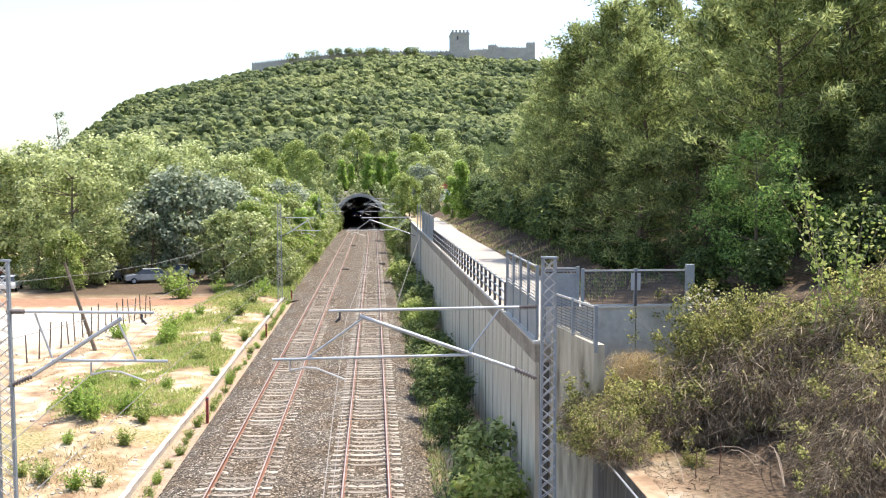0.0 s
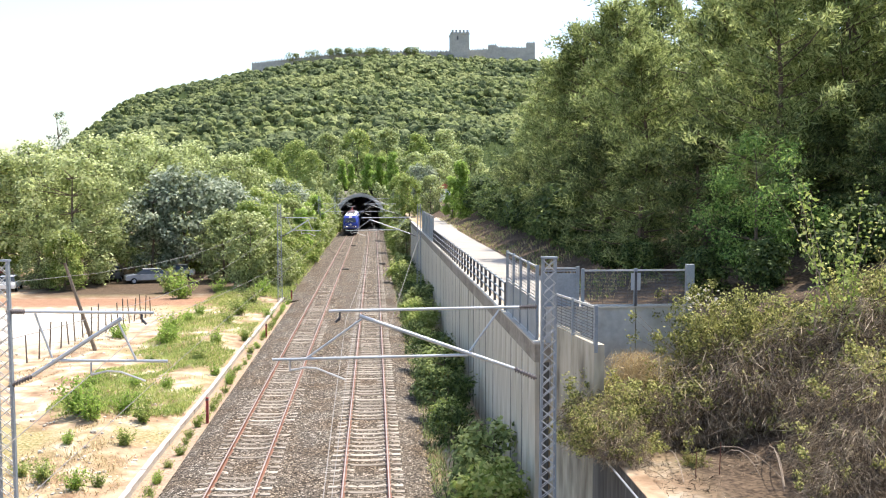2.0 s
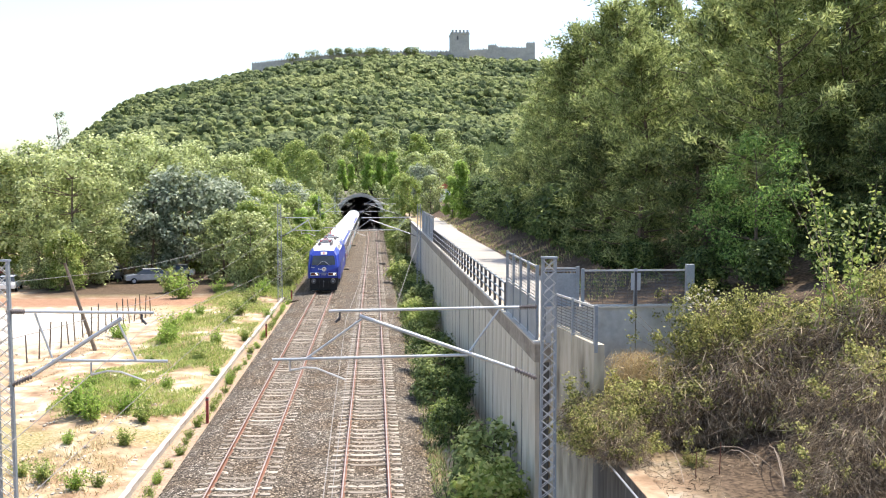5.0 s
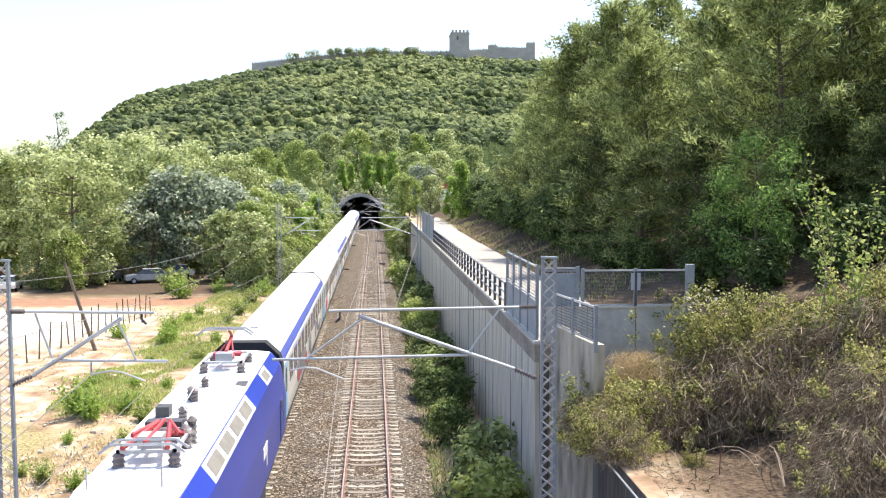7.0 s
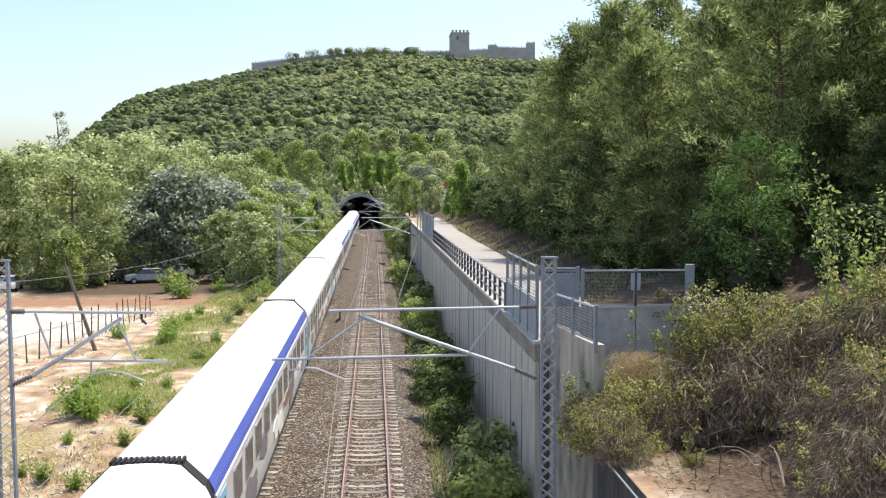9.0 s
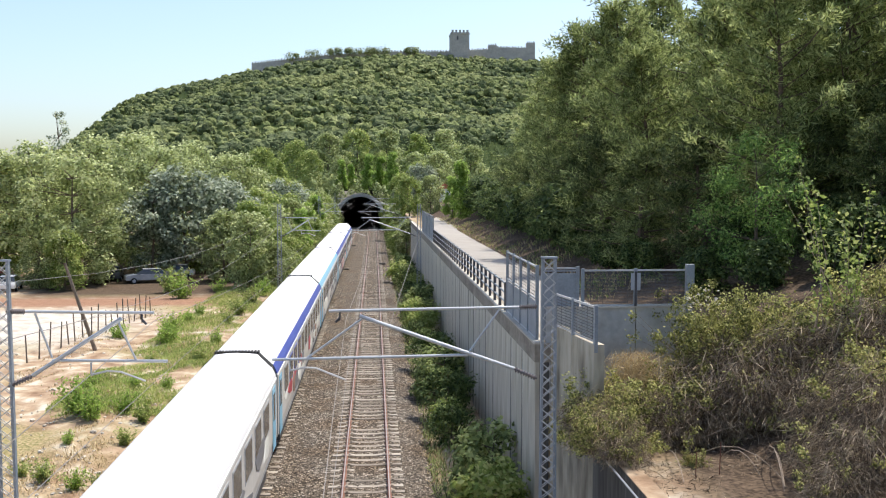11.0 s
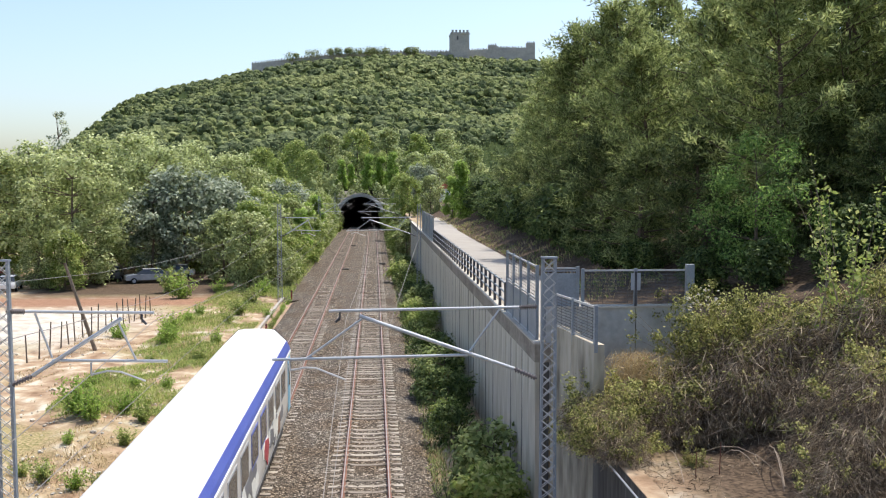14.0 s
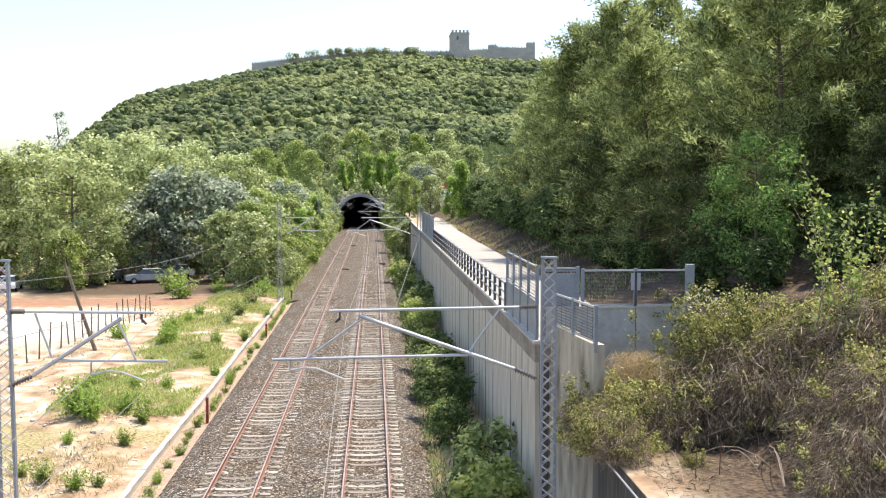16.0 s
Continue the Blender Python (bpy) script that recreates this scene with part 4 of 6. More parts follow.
    # sides
    for e in (-1, 1):
        x = e * hw
        xa, xb = min(x, x + e * 0.012), max(x, x + e * 0.012)
        for y in (2.55, L - 2.55):
            d = slab("cab_door", [(xa, xb, y - 0.32, y + 0.32, 1.22, 2.60)], BLUE, th)
            slab("door_window", [(min(x, x + e * 0.02), max(x, x + e * 0.02), y - 0.22, y + 0.22, 2.1, 2.56)], GLASS, d)
            bm = bmesh.new()
            for q in (-0.42, 0.42):
                tube(bm, (x + e * 0.05, y + q, 1.2), (x + e * 0.05, y + q, 2.4), 0.016, 5)
            part("grab_rail", bm, ALU, d)
        slab("livery_band", [(xa, xb, 5.5, 5.62, 1.6, 2.35), (xa, xb, 5.75, 5.9, 1.75, 2.2), (xa, xb, 10.6, 11.6, 1.95, 2.3), (xa, xb, 11.3, 11.5, 1.6, 1.95)], WHITEPAINT, th, "white unreadable marks")
        slab("side_emblem", [(xa, xb, 3.5, 3.9, 1.75, 2.1)], PAINTS[1], th, "small red and white mark")
        # the sloping shoulder carries a long white grille frame and one window
        def on_slope(f, out):
            return (e * (1.36 - 0.31 * f + 0.79 * out), 3.62 + 0.40 * f + 0.61 * out)
        def strip(name, y0, y1, f0, f1, out, mat, par, label=""):
            g = bmesh.new()
            prism(g, [on_slope(f0, -0.02), on_slope(f1, -0.02), on_slope(f1, out), on_slope(f0, out)], y0, y1)
            return part(name, g, mat, par, label)
        fr = strip("grille_frame", 3.4, 10.0, 0.03, 0.97, 0.012, WHITEPAINT, th, "long white shoulder grille frame")
        for q in range(4):
            y = 3.68 + 1.56 * q
            strip("grille", y, y + 1.22, 0.16, 0.84, 0.022, GRILLE, fr, "beige-grey louvred grille")
        fr = strip("shoulder_window", 12.9, 14.3, 0.05, 0.95, 0.012, WHITEPAINT, th, "white-framed shoulder window")
        strip("grille", 13.15, 14.05, 0.2, 0.8, 0.022, GRILLE, fr)
    # roof gear
    def pantograph(y, raised):
        p = slab("pantograph", [(-0.60, -0.53, y - 0.8, y + 1.0, 4.36, 4.43), (0.53, 0.60, y - 0.8, y + 1.0, 4.36, 4.43), (-0.60, 0.60, y - 0.8, y - 0.72, 4.36, 4.43), (-0.60, 0.60, y + 0.92, y + 1.0, 4.36, 4.43), (-0.25, 0.25, y - 0.5, y - 0.05, 4.36, 4.62)], GREYPAINT, th, "grey pantograph base frame")
        bm = bmesh.new()
        if raised:
            tube(bm, (0, y - 0.4, 4.5), (0.05, y + 0.9, 4.95), 0.06, 6), tube(bm, (0.05, y + 0.9, 4.95), (0.1, y - 0.1, 5.32), 0.045, 6)
            tube(bm, (-0.3, y - 0.4, 4.46), (0.05, y + 0.8, 4.9), 0.03, 6), tube(bm, (0.3, y - 0.4, 4.46), (0.05, y + 0.8, 4.9), 0.03, 6)
            box(bm, -0.42, 0.42, y + 0.1, y + 0.5, 4.42, 4.52)
            hz, hy = 5.34, y - 0.1
        else:
            for q in (-1, 1):
                tube(bm, (q * 0.45, y - 0.9, 4.50), (q * 0.12, y + 0.9, 4.58), 0.055, 6)
                tube(bm, (q * 0.12, y + 0.9, 4.60), (q * 0.5, y + 0.1, 4.5), 0.05, 6)
            tube(bm, (0, y + 0.9, 4.62), (0, y - 0.9, 4.60), 0.05, 6), tube(bm, (-0.55, y + 0.3, 4.48), (0.55, y + 0.3, 4.48), 0.06, 6)
            hz, hy = 4.64, y - 0.95
        part("arm", bm, REDSTEEL, p, "red pantograph arm")
        bm = bmesh.new()
        for q in (-0.18, 0.18):
            path_tube(bm, [(-0.85, hy + q, hz - 0.18), (-0.6, hy + q, hz), (0.6, hy + q, hz), (0.85, hy + q, hz - 0.18)], 0.032, 5)
        part("collector_head", bm, GREYPAINT, p)
        if not raised:
            slab("drive_box", [(-0.45, 0.35, y + 1.0, y + 1.35, 4.2, 4.55)], DARKSTEEL, p)
        for sx in (-0.56, 0.56):
            for q in (-0.76, 0.96):
                bm = bmesh.new()
                lathe(bm, Vector((sx, y + q, 4.02)), Vector((sx, y + q, 4.37)), [0.12, 0.15, 0.10, 0.14, 0.10, 0.13, 0.08])
                part("insulator", bm, INSUL, p)
    pantograph(4.0, False)
    pantograph(13.6, True)
    for x, y, h in ((0.52, 5.3, 0.5), (0.45, 4.9, 0.42), (0.55, 4.55, 0.4), (0.0, 6.9, 0.36), (-0.12, 9.0, 0.36), (-0.24, 9.2, 0.36), (-0.16, 10.8, 0.3)):
        bm = bmesh.new()
        lathe(bm, Vector((x, y, 4.05)), Vector((x, y, 4.09 + h)), [0.10, 0.13, 0.09] * 4 + [0.05])
        part("roof_insulator", bm, INSUL, th)
    slab("roof_box", [(-0.75, -0.42, 7.3, 7.7, 4.03, 4.34)], DARKSTEEL, th)
    slab("roof_hatch", [(0.25, 0.95, 11.0, 11.6, 4.03, 4.075)], DARKSTEEL, th)
    for x in (-0.8, 0.6):
        bm = bmesh.new()
        tube(bm, (x, 1.9, 4.05), (x, 1.9, 4.5), 0.02, 6)
        part("aerial", bm, GREYPAINT, th)
    bm = bmesh.new()
    path_tube(bm, [(0.5, 5.3, 4.6), (0.0, 6.9, 4.46), (-0.12, 9.0, 4.46), (-0.16, 10.8, 4.42), (0.0, 12.6, 4.44)], 0.018, 5)
    part("busbar", bm, ALU, th)
    return th


def coach(edge, seed, label, doors=CYAN, last=False):
    """Front at y = 0, tail at y = 27.1."""
    rng = random.Random(seed)
    tint = edge if edge is not ROOFWHITE else COACHSIDE
    th = thing("railway_coach", label, "railway coach", "coaches of the train")
    L = 27.05
    hw = 1.345
    bm = bmesh.new()
    prism(bm, [(-1.31, 1.0), (1.31, 1.0), (hw, 1.35), (hw, 3.1), (1.325, 3.26), (-1.325, 3.26), (-hw, 3.1), (-hw, 1.35)], 0.0, L)
    part("body", bm, COACHSIDE, th)
    bm = bmesh.new()
    prism(bm, [(1.305, 3.26), (1.185, 3.555), (0.71, 4.02), (0.36, 4.06), (0, 4.07), (-0.36, 4.06), (-0.71, 4.02), (-1.185, 3.555), (-1.305, 3.26)], 0.02, L - 0.02)
    part("roof", bm, ROOFWHITE, th, "white ribbed roof")
    for s in (-1, 1):
        bm = bmesh.new()
        prism(bm, [(s * 1.335, 3.24), (s * 1.300, 3.36), (s * 1.193, 3.572), (s * 1.15, 3.54), (s * 1.25, 3.32), (s * 1.30, 3.22)], 0.01, L - 0.01)
        if s < 0:
            bmesh.ops.translate(bm, verts=bm.verts[:], vec=(0.02, 0, -0.04))
        part("cantrail", bm, edge, th, "painted roof edge band")
        bm = bmesh.new()
        prism(bm, [(s * 1.36, 3.13), (s * 1.357, 3.21), (s * 1.31, 3.21), (s * 1.31, 3.13)], 0.01, L - 0.01)
        part("gutter", bm, WHITEPAINT, th, "thin white gutter strip")
        x = s * hw
        def panel(name, y0, y1, z0, z1, d, mat, par, lab=""):
            return slab(name, [(min(x, x + s * d), max(x, x + s * d), y0, y1, z0, z1)], mat, par, lab)
        for y in (0.45, L - 1.35):
            d = panel("door", y, y + 0.9, 0.98, 3.05, 0.016, doors, th, "painted end door")
            panel("door_window", y + 0.2, y + 0.7, 1.95, 2.85, 0.022, GLASS, d)
        k = 11
        w = (L - 4.2) / k
        for i in range(k):
            y = 2.1 + w * i + 0.32
            f = panel("window", y, y + w - 0.62, 1.98, 3.0, 0.016, GREYPAINT if rng.random() < 0.8 else tint, th, "framed coach window")
            panel("pane", y + 0.06, y + w - 0.70, 2.05, 2.93, 0.02, COACHGLASS, f)
        # sprayed paint shapes low on the side
        for i in range(22):
            y = 1.8 + rng.random() * (L - 6)
            bm = bmesh.new()
            n = rng.randint(5, 9)
            zc, ry, rz = rng.uniform(1.3, 1.9), rng.uniform(0.5, 1.5), rng.uniform(0.25, 0.6)
            pts = []
            for j in range(n):
                a = 2 * math.pi * j / n
                rr = rng.uniform(0.5, 1.1)
                pts.append((y + 1 + ry * rr * math.cos(a), min(2.95, max(1.0, zc + rz * rr * math.sin(a)))))
            off = 0.0015 + 0.0006 * i + 0.006
            v1 = [bm.verts.new((x + s * off, a, b)) for a, b in pts]
            v2 = [bm.verts.new((x - s * 0.004, a, b)) for a, b in pts]
            bm.faces.new(v1)
            for j in range(n):
                bm.faces.new((v1[j], v1[(j + 1) % n], v2[(j + 1) % n], v2[j]))
            part("graffiti", bm, PAINTS[rng.choice((0, 0, 0, 0, 0, 2, 2, 2, 2, 4, 1))], th, "sprayed paint patch")
        slab("skirt", [(min(s * 1.30, s * 1.22), max(s * 1.30, s * 1.22), 1.0, L - 1.0, 0.84, 1.01)], GREYPAINT, th)
    slab("underframe", [(-1.2, 1.2, 5.6, L - 5.6, 0.45, 0.95)], DARKSTEEL, th)
    for y in (3.7, L - 3.7):
        bogie(th, y)
    # ribbed gangway bellows at the tail
    bm = bmesh.new()
    tail = 0.06 if last else 0.42
    prism(bm, [(-1.26, 1.0), (1.26, 1.0), (1.31, 3.2), (1.19, 3.57), (0.71, 4.035), (-0.71, 4.035), (-1.19, 3.57), (-1.31, 3.2)], L, L + tail)
    for k in range(0 if last else 14):
        xx = -0.72 + 1.44 * k / 13
        box(bm, xx - 0.03, xx + 0.03, L + 0.02, L + 0.40, 4.0, 4.10)
    part("gangway_bellows", bm, BLACK, th, "black rubber gangway bellows")
    for y in (3.0, 9.5, 17.5, 24.0):
        if rng.random() < 0.15 and not last:
            slab("roof_vent", [(-0.25, 0.05, y - 0.06, y + 0.06, 4.05, 4.13)], GREYPAINT, th)
    return th


LOCO = locomotive()
EDGES = [(STRIPEBLUE, "blue"), (ROOFWHITE, "white"), (STRIPEBLUE, "blue"), (ROOFWHITE, "white"), (ROOFWHITE, "white"), (STRIPEBLUE, "blue"), (CYAN, "light blue"), (STRIPEBLUE, "blue"), (STRIPEBLUE, "blue")]
COACHES = [coach(e, 11 + i, "grey coach with white roof, %s edge band and graffiti" % nm, last=i == 8) for i, (e, nm) in enumerate(EDGES)]


def bellows_front():
    bm = bmesh.new()
    prism(bm, [(-1.30, 1.0), (1.30, 1.0), (1.36, 3.2), (1.25, 3.62), (0.74, 4.09), (-0.74, 4.09), (-1.25, 3.62), (-1.36, 3.2)], -0.62, -0.01)
    part("end_bellows", bm, BLACK, COACHES[0], "black gangway end")


bellows_front()

# ---- trees and bushes ----
def ground_at(x, y):
    return float(ground_z(x, y))


PINES = [pine("tall dense green pine on the wooded bank", 14, 4.6, L_PINE, 100 + i, limbs=66, pads=7, per=48, leaf=(0.34, 0.068)) for i in range(3)]
FAR_PINES = [pine("tall green pine farther along the lane", 14, 4.6, L_PINE, 110 + i, limbs=62, pads=6, per=34, leaf=(0.44, 0.10)) for i in range(2)]
LOW_PINES = [pine("young bushy pine leaning over the lane", 8, 3.4, L_PINE_SHADED, 120 + i, limbs=50, pads=6, per=52, leaf=(0.32, 0.062), low=0.02) for i in range(2)]
BROADS = [tree("broadleaf_tree", "full green broadleaf tree beside the car park", 14, 6.0, L_BROAD, 200 + i, low=0.0, count=125, clump=1.2, per=92, leaf=(0.42, 0.29), trunk=0.28) for i in range(2)]
SILVERS = [tree("silver_poplar", "silvery green poplar in the tree belt", 11, 3.8, L_SILVER, 300, low=0.12, count=70, clump=1.1, per=80, leaf=(0.43, 0.32), trunk=0.2)]
GREENS = [tree("trackside_tree", "leafy green tree growing beside the track", 8, 2.8, (L_WEED, L_BROAD)[i], 400 + i, low=0.0, count=70, clump=0.85, per=62, leaf=(0.38, 0.24), trunk=0.14) for i in range(2)]
SLIMS = [tree("young_poplar", "slim bright green poplar near the tunnel", 9, 2.3, L_BRIGHT, 500, low=0.0, count=60, clump=0.75, per=70, leaf=(0.42, 0.27), shape="cone", trunk=0.1)]
SHRUBS = [tree("trackside_bush", "green bush between the track and the wall", 2.2, 1.1, (L_PINE, L_DARK, L_WEED)[i], 600 + i, low=0.0, count=36, clump=0.40, per=60, leaf=(0.20, 0.066 if i == 1 else 0.12), trunk=0.05, category="bush") for i in range(3)]
used = set()


def put(kinds, x, y, s, k, z=None, label="", group=""):
    src = kinds[k % len(kinds)]
    z = ground_at(x, y) if z is None else z
    turn = (x * 12.9 + y * 7.3) % 6.28
    if src.name not in used:
        used.add(src.name)
        src.matrix_basis = Matrix.Translation((x, y, z)) @ Matrix.Rotation(turn, 4, "Z") @ Matrix.Diagonal((s, s, s, 1))
        return tagged(src, label, group=group)
    return place(src, x, y, z, s, turn, label, group)


i = 0
for x, y, s in ((13.6, 50, 1.0), (14.2, 59, 1.0), (14.8, 69, 1.0), (15.6, 80, 1.0), (17.0, 92, 0.95), (18.6, 106, 0.9), (21, 121, 0.85), (18.4, 45, 1.05), (19.5, 54, 1.1), (20.5, 65, 1.1), (21.5, 77, 1.1),
                (23, 90, 1.05), (24, 49, 1.1), (26, 61, 1.2), (27, 73, 1.2), (15.8, 40, 0.85), (20.5, 39.5, 0.95), (26, 41, 1.05), (12.9, 43.5, 0.75), (24, 138, 0.9), (15.2, 34.6, 0.85), (18.2, 35.0, 0.9), (22.0, 34.5, 0.85), (27, 35, 0.95), (19.6, 30.6, 0.62), (24.6, 29.5, 0.7), (33, 59, 1.3), (37, 67, 1.35), (23.6, 37.5, 0.95)):
    put(PINES if y < 64 else FAR_PINES, x, y, s, i, group="pines on the bank")
    i += 1
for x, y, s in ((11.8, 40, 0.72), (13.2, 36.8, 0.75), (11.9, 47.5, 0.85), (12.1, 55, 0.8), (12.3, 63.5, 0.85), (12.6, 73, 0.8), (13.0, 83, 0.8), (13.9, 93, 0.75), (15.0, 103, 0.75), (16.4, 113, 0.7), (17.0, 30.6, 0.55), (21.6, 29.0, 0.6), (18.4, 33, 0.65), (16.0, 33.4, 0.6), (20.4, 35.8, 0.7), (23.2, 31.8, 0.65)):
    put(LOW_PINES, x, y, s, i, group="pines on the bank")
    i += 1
for x, y, s in ((-30.2, 97, 0.93), (-36.5, 104, 1.05), (-25.5, 113, 1.05), (-44, 112, 1.0), (-30, 124, 1.2), (-40, 134, 1.2), (-20, 138, 1.05), (-30, 150, 1.2)):
    put(BROADS, x, y, s, i, group="trees round the car park")
    i += 1
for x, y, s in ((-23.6, 102, 0.9), (-20.6, 104, 1.12), (-17.3, 111, 1.0), (-18.6, 114, 0.95), (-19, 122, 1.0), (-24, 140, 1.1), (-14, 150, 1.0), (9.5, 185, 0.8)):
    put(SILVERS, x, y, s, i, group="silver poplars")
    i += 1
near_tree_spots = [(-12.0, 92, 0.95), (-13.2, 101, 1.05), (-11.8, 110, 1.0), (-12.6, 120, 1.1), (-11.6, 131, 1.05), (-12.5, 143, 1.1), (-11.4, 156, 1.1), (-11.8, 170, 1.1), (-11.4, 185, 1.15), (-11.2, 200, 1.1), (-10.8, 212, 1.0), (-29.4, 91.5, 0.72), (-32.2, 92.5, 0.6), (-41, 108, 1.0), (-15.6, 99, 0.95), (-21, 258, 1.7), (-13, 266, 1.8), (-5, 272, 1.8), (4, 276, 1.8), (12, 268, 1.7), (21, 274, 1.8), (-31, 262, 1.7), (-8, 232, 1.1), (2, 236, 1.2), (10, 230, 1.2), (-16, 238, 1.3)]
middle_tree_spots = [(17, 242, 1.3), (-24, 230, 1.3), (26, 250, 1.5), (-16, 130, 1.2), (-17, 150, 1.3), (-16, 175, 1.4), (-17, 200, 1.4), (-24, 160, 1.5), (-30, 185, 1.6), (-22, 205, 1.5), (4.5, 128, 0.7), (5.2, 140, 0.75), (4.6, 155, 0.8), (5.0, 170, 0.85), (4.6, 188, 0.85), (4.4, 204, 0.9), (9, 150, 0.8), (9.5, 205, 1.2), (13, 190, 1.3)]
for x, y, s in near_tree_spots + middle_tree_spots:
    put(GREENS, x, y, s, i, group="trees along the line")
    i += 1
for n, y in enumerate(np.arange(93, 213, 5.5)):
    put(GREENS, -9.35 - 0.4 * math.sin(n * 2.1), float(y), 0.62 + 0.14 * math.sin(n * 1.7) + 0.0012 * (y - 93), 0 if n % 3 else 1, z=-0.7, label="bright leafy tree at the edge of the ballast", group="trees along the line")
for x, y, s in ((-1.2, 224, 0.95), (4.4, 222, 1.0), (-5.5, 226, 0.7), (-7.6, 223, 0.8), (1.6, 226, 0.9), (10.3, 112, 0.78), (9.9, 119, 0.6), (-9.4, 120, 0.8), (-9.6, 136, 0.85), (-9.2, 152, 0.95)):
    put(SLIMS, x, y, s, i, group="young poplars")
    i += 1
rs = random.Random(5)
y = 27.0
while y < 118:
    x = rs.uniform(2.9, 3.9) if y < 60 else rs.uniform(2.6, 4.0)
    put(SHRUBS, x, y, rs.uniform(0.55, 1.25), rs.choice((0, 1, 1, 1, 1, 2)), z=-0.55, group="bushes along the wall")
    y += rs.uniform(1.5, 3.2)


# ---- undergrowth along the lane and on the bank ----
UNDER = [tree("bank_bush", "dark green bush at the foot of the pines", 3.4, 1.9, L_DARK, 700 + q, low=0.0, count=55, clump=0.6, per=64, leaf=(0.28, 0.095 if q else 0.17), trunk=0.07, category="bush") for q in range(2)]
for n, y in enumerate(np.arange(54, 134, 3.6)):
    put(UNDER, 10.9 + 0.016 * (y - 34) + 0.002 * max(0, y - 95) ** 2 + rs.uniform(-0.5, 0.9), float(y), rs.uniform(0.75, 1.3), n, group="bushes on the bank")
for x, y, s in ((16.5, 32, 0.55), (18, 34, 0.7), (20.4, 33, 0.7), (22.8, 31.5, 0.7), (11.2, 51, 0.6), (19, 30, 0.55), (24, 29, 0.7), (15.2, 28.6, 0.6), (17.4, 28.2, 0.65), (11.4, 31.5, 0.5), (12.6, 29.6, 0.5), (13.8, 34, 0.6), (15, 36, 0.7), (16.8, 30, 0.5), (18.6, 28.4, 0.6), (20.6, 30.6, 0.6), (22.4, 29, 0.6), (11.0, 38, 0.5), (10.9, 43, 0.5), (14.2, 28, 0.45)):
    put(UNDER, x, y, s, 0, label="dark green bush in the shade of the pines", group="bushes on the bank")
acacia = tree("acacia_tree", "young feathery light green acacia under the pines", 5.2, 2.0, L_ACACIA, 720, low=0.1, count=55, clump=0.55, per=120, leaf=(0.16, 0.06), trunk=0.08)
acacia.matrix_basis = pose(13.1, 31.0, ground_at(13.1, 31.0) - 0.1)
bare = tree("bare_tree", "thin half-bare tree above the tree belt", 20.0, 2.0, L_SILVER, 730, low=0.72, count=26, clump=0.5, per=22, leaf=(0.35, 0.2), trunk=0.2)
bare.matrix_basis = pose(-42.5, 131, ground_at(-42.5, 131))


# ---- scrub on the ledge ----
def blades(name, P, along, length, width, mat, seed):
    r = np.random.default_rng(seed)
    return leaves(name, P, r.normal(0, 1, P.shape), length, width, mat, r, along)


def scrub(seed, leafy, label, tall=False):
    """A tangled bush: twigs, small leaves and dry stalks."""
    r = np.random.default_rng(seed)
    th = thing("scrub_bush", label, "bush", "scrub on the ledge")
    bm = bmesh.new()
    tips = []
    for q in range(46):
        a, el = r.uniform(0, 6.28), r.uniform(0.35, 1.45)
        ln = r.uniform(0.7, 1.35)
        if tall:
            el, ln = r.uniform(1.15, 1.53), r.uniform(1.0, 2.6)
        d = Vector((math.cos(a) * math.cos(el), math.sin(a) * math.cos(el), math.sin(el)))
        p0 = Vector((r.normal(0, 0.25), r.normal(0, 0.25), 0))
        p1 = p0 + d * ln * 0.55
        p2 = p1 + (d + Vector((r.normal(0, 0.4), r.normal(0, 0.4), r.normal(0, 0.25)))).normalized() * ln * 0.6
        tube(bm, p0, p1, 0.016, 4, 0.010), tube(bm, p1, p2, 0.010, 4, 0.003)
        tips += [p1, (p1 + p2) / 2, p2]
    part("twig_tangle", bm, TWIG, th, "dry tangled twigs")
    C = np.array([tuple(v) for v in tips])
    C = C[r.uniform(0, 1, len(C)) < leafy]
    P, D = clumps(C, 0.20 * r.uniform(0.6, 1.4, len(C)), 58, r, 0.9, 0.3)
    part("foliage", leaves("foliage", P, D + np.array((0, 0, 0.4)), 0.072, 0.046, L_SCRUB, r), L_SCRUB, th)
    k = 600 if leafy > 0.5 else 3000
    a, el, rad = r.uniform(0, 6.28, k), r.uniform(-0.3, 1.2, k), r.uniform(0.3, 1.15, k)
    Q = np.stack([np.cos(a) * np.cos(el) * rad, np.sin(a) * np.cos(el) * rad, np.maximum(0.05, np.sin(el) * rad + 0.25)], 1)
    al = np.stack([np.cos(a) * 0.6, np.sin(a) * 0.6, np.full(k, -0.6)], 1)
    part("dry_straw", blades("dry_stalks", Q, al, 0.42, 0.014, BROWN if leafy < 0.5 else STRAW, seed), STRAW, th, "dry straw-coloured stalks")
    return th


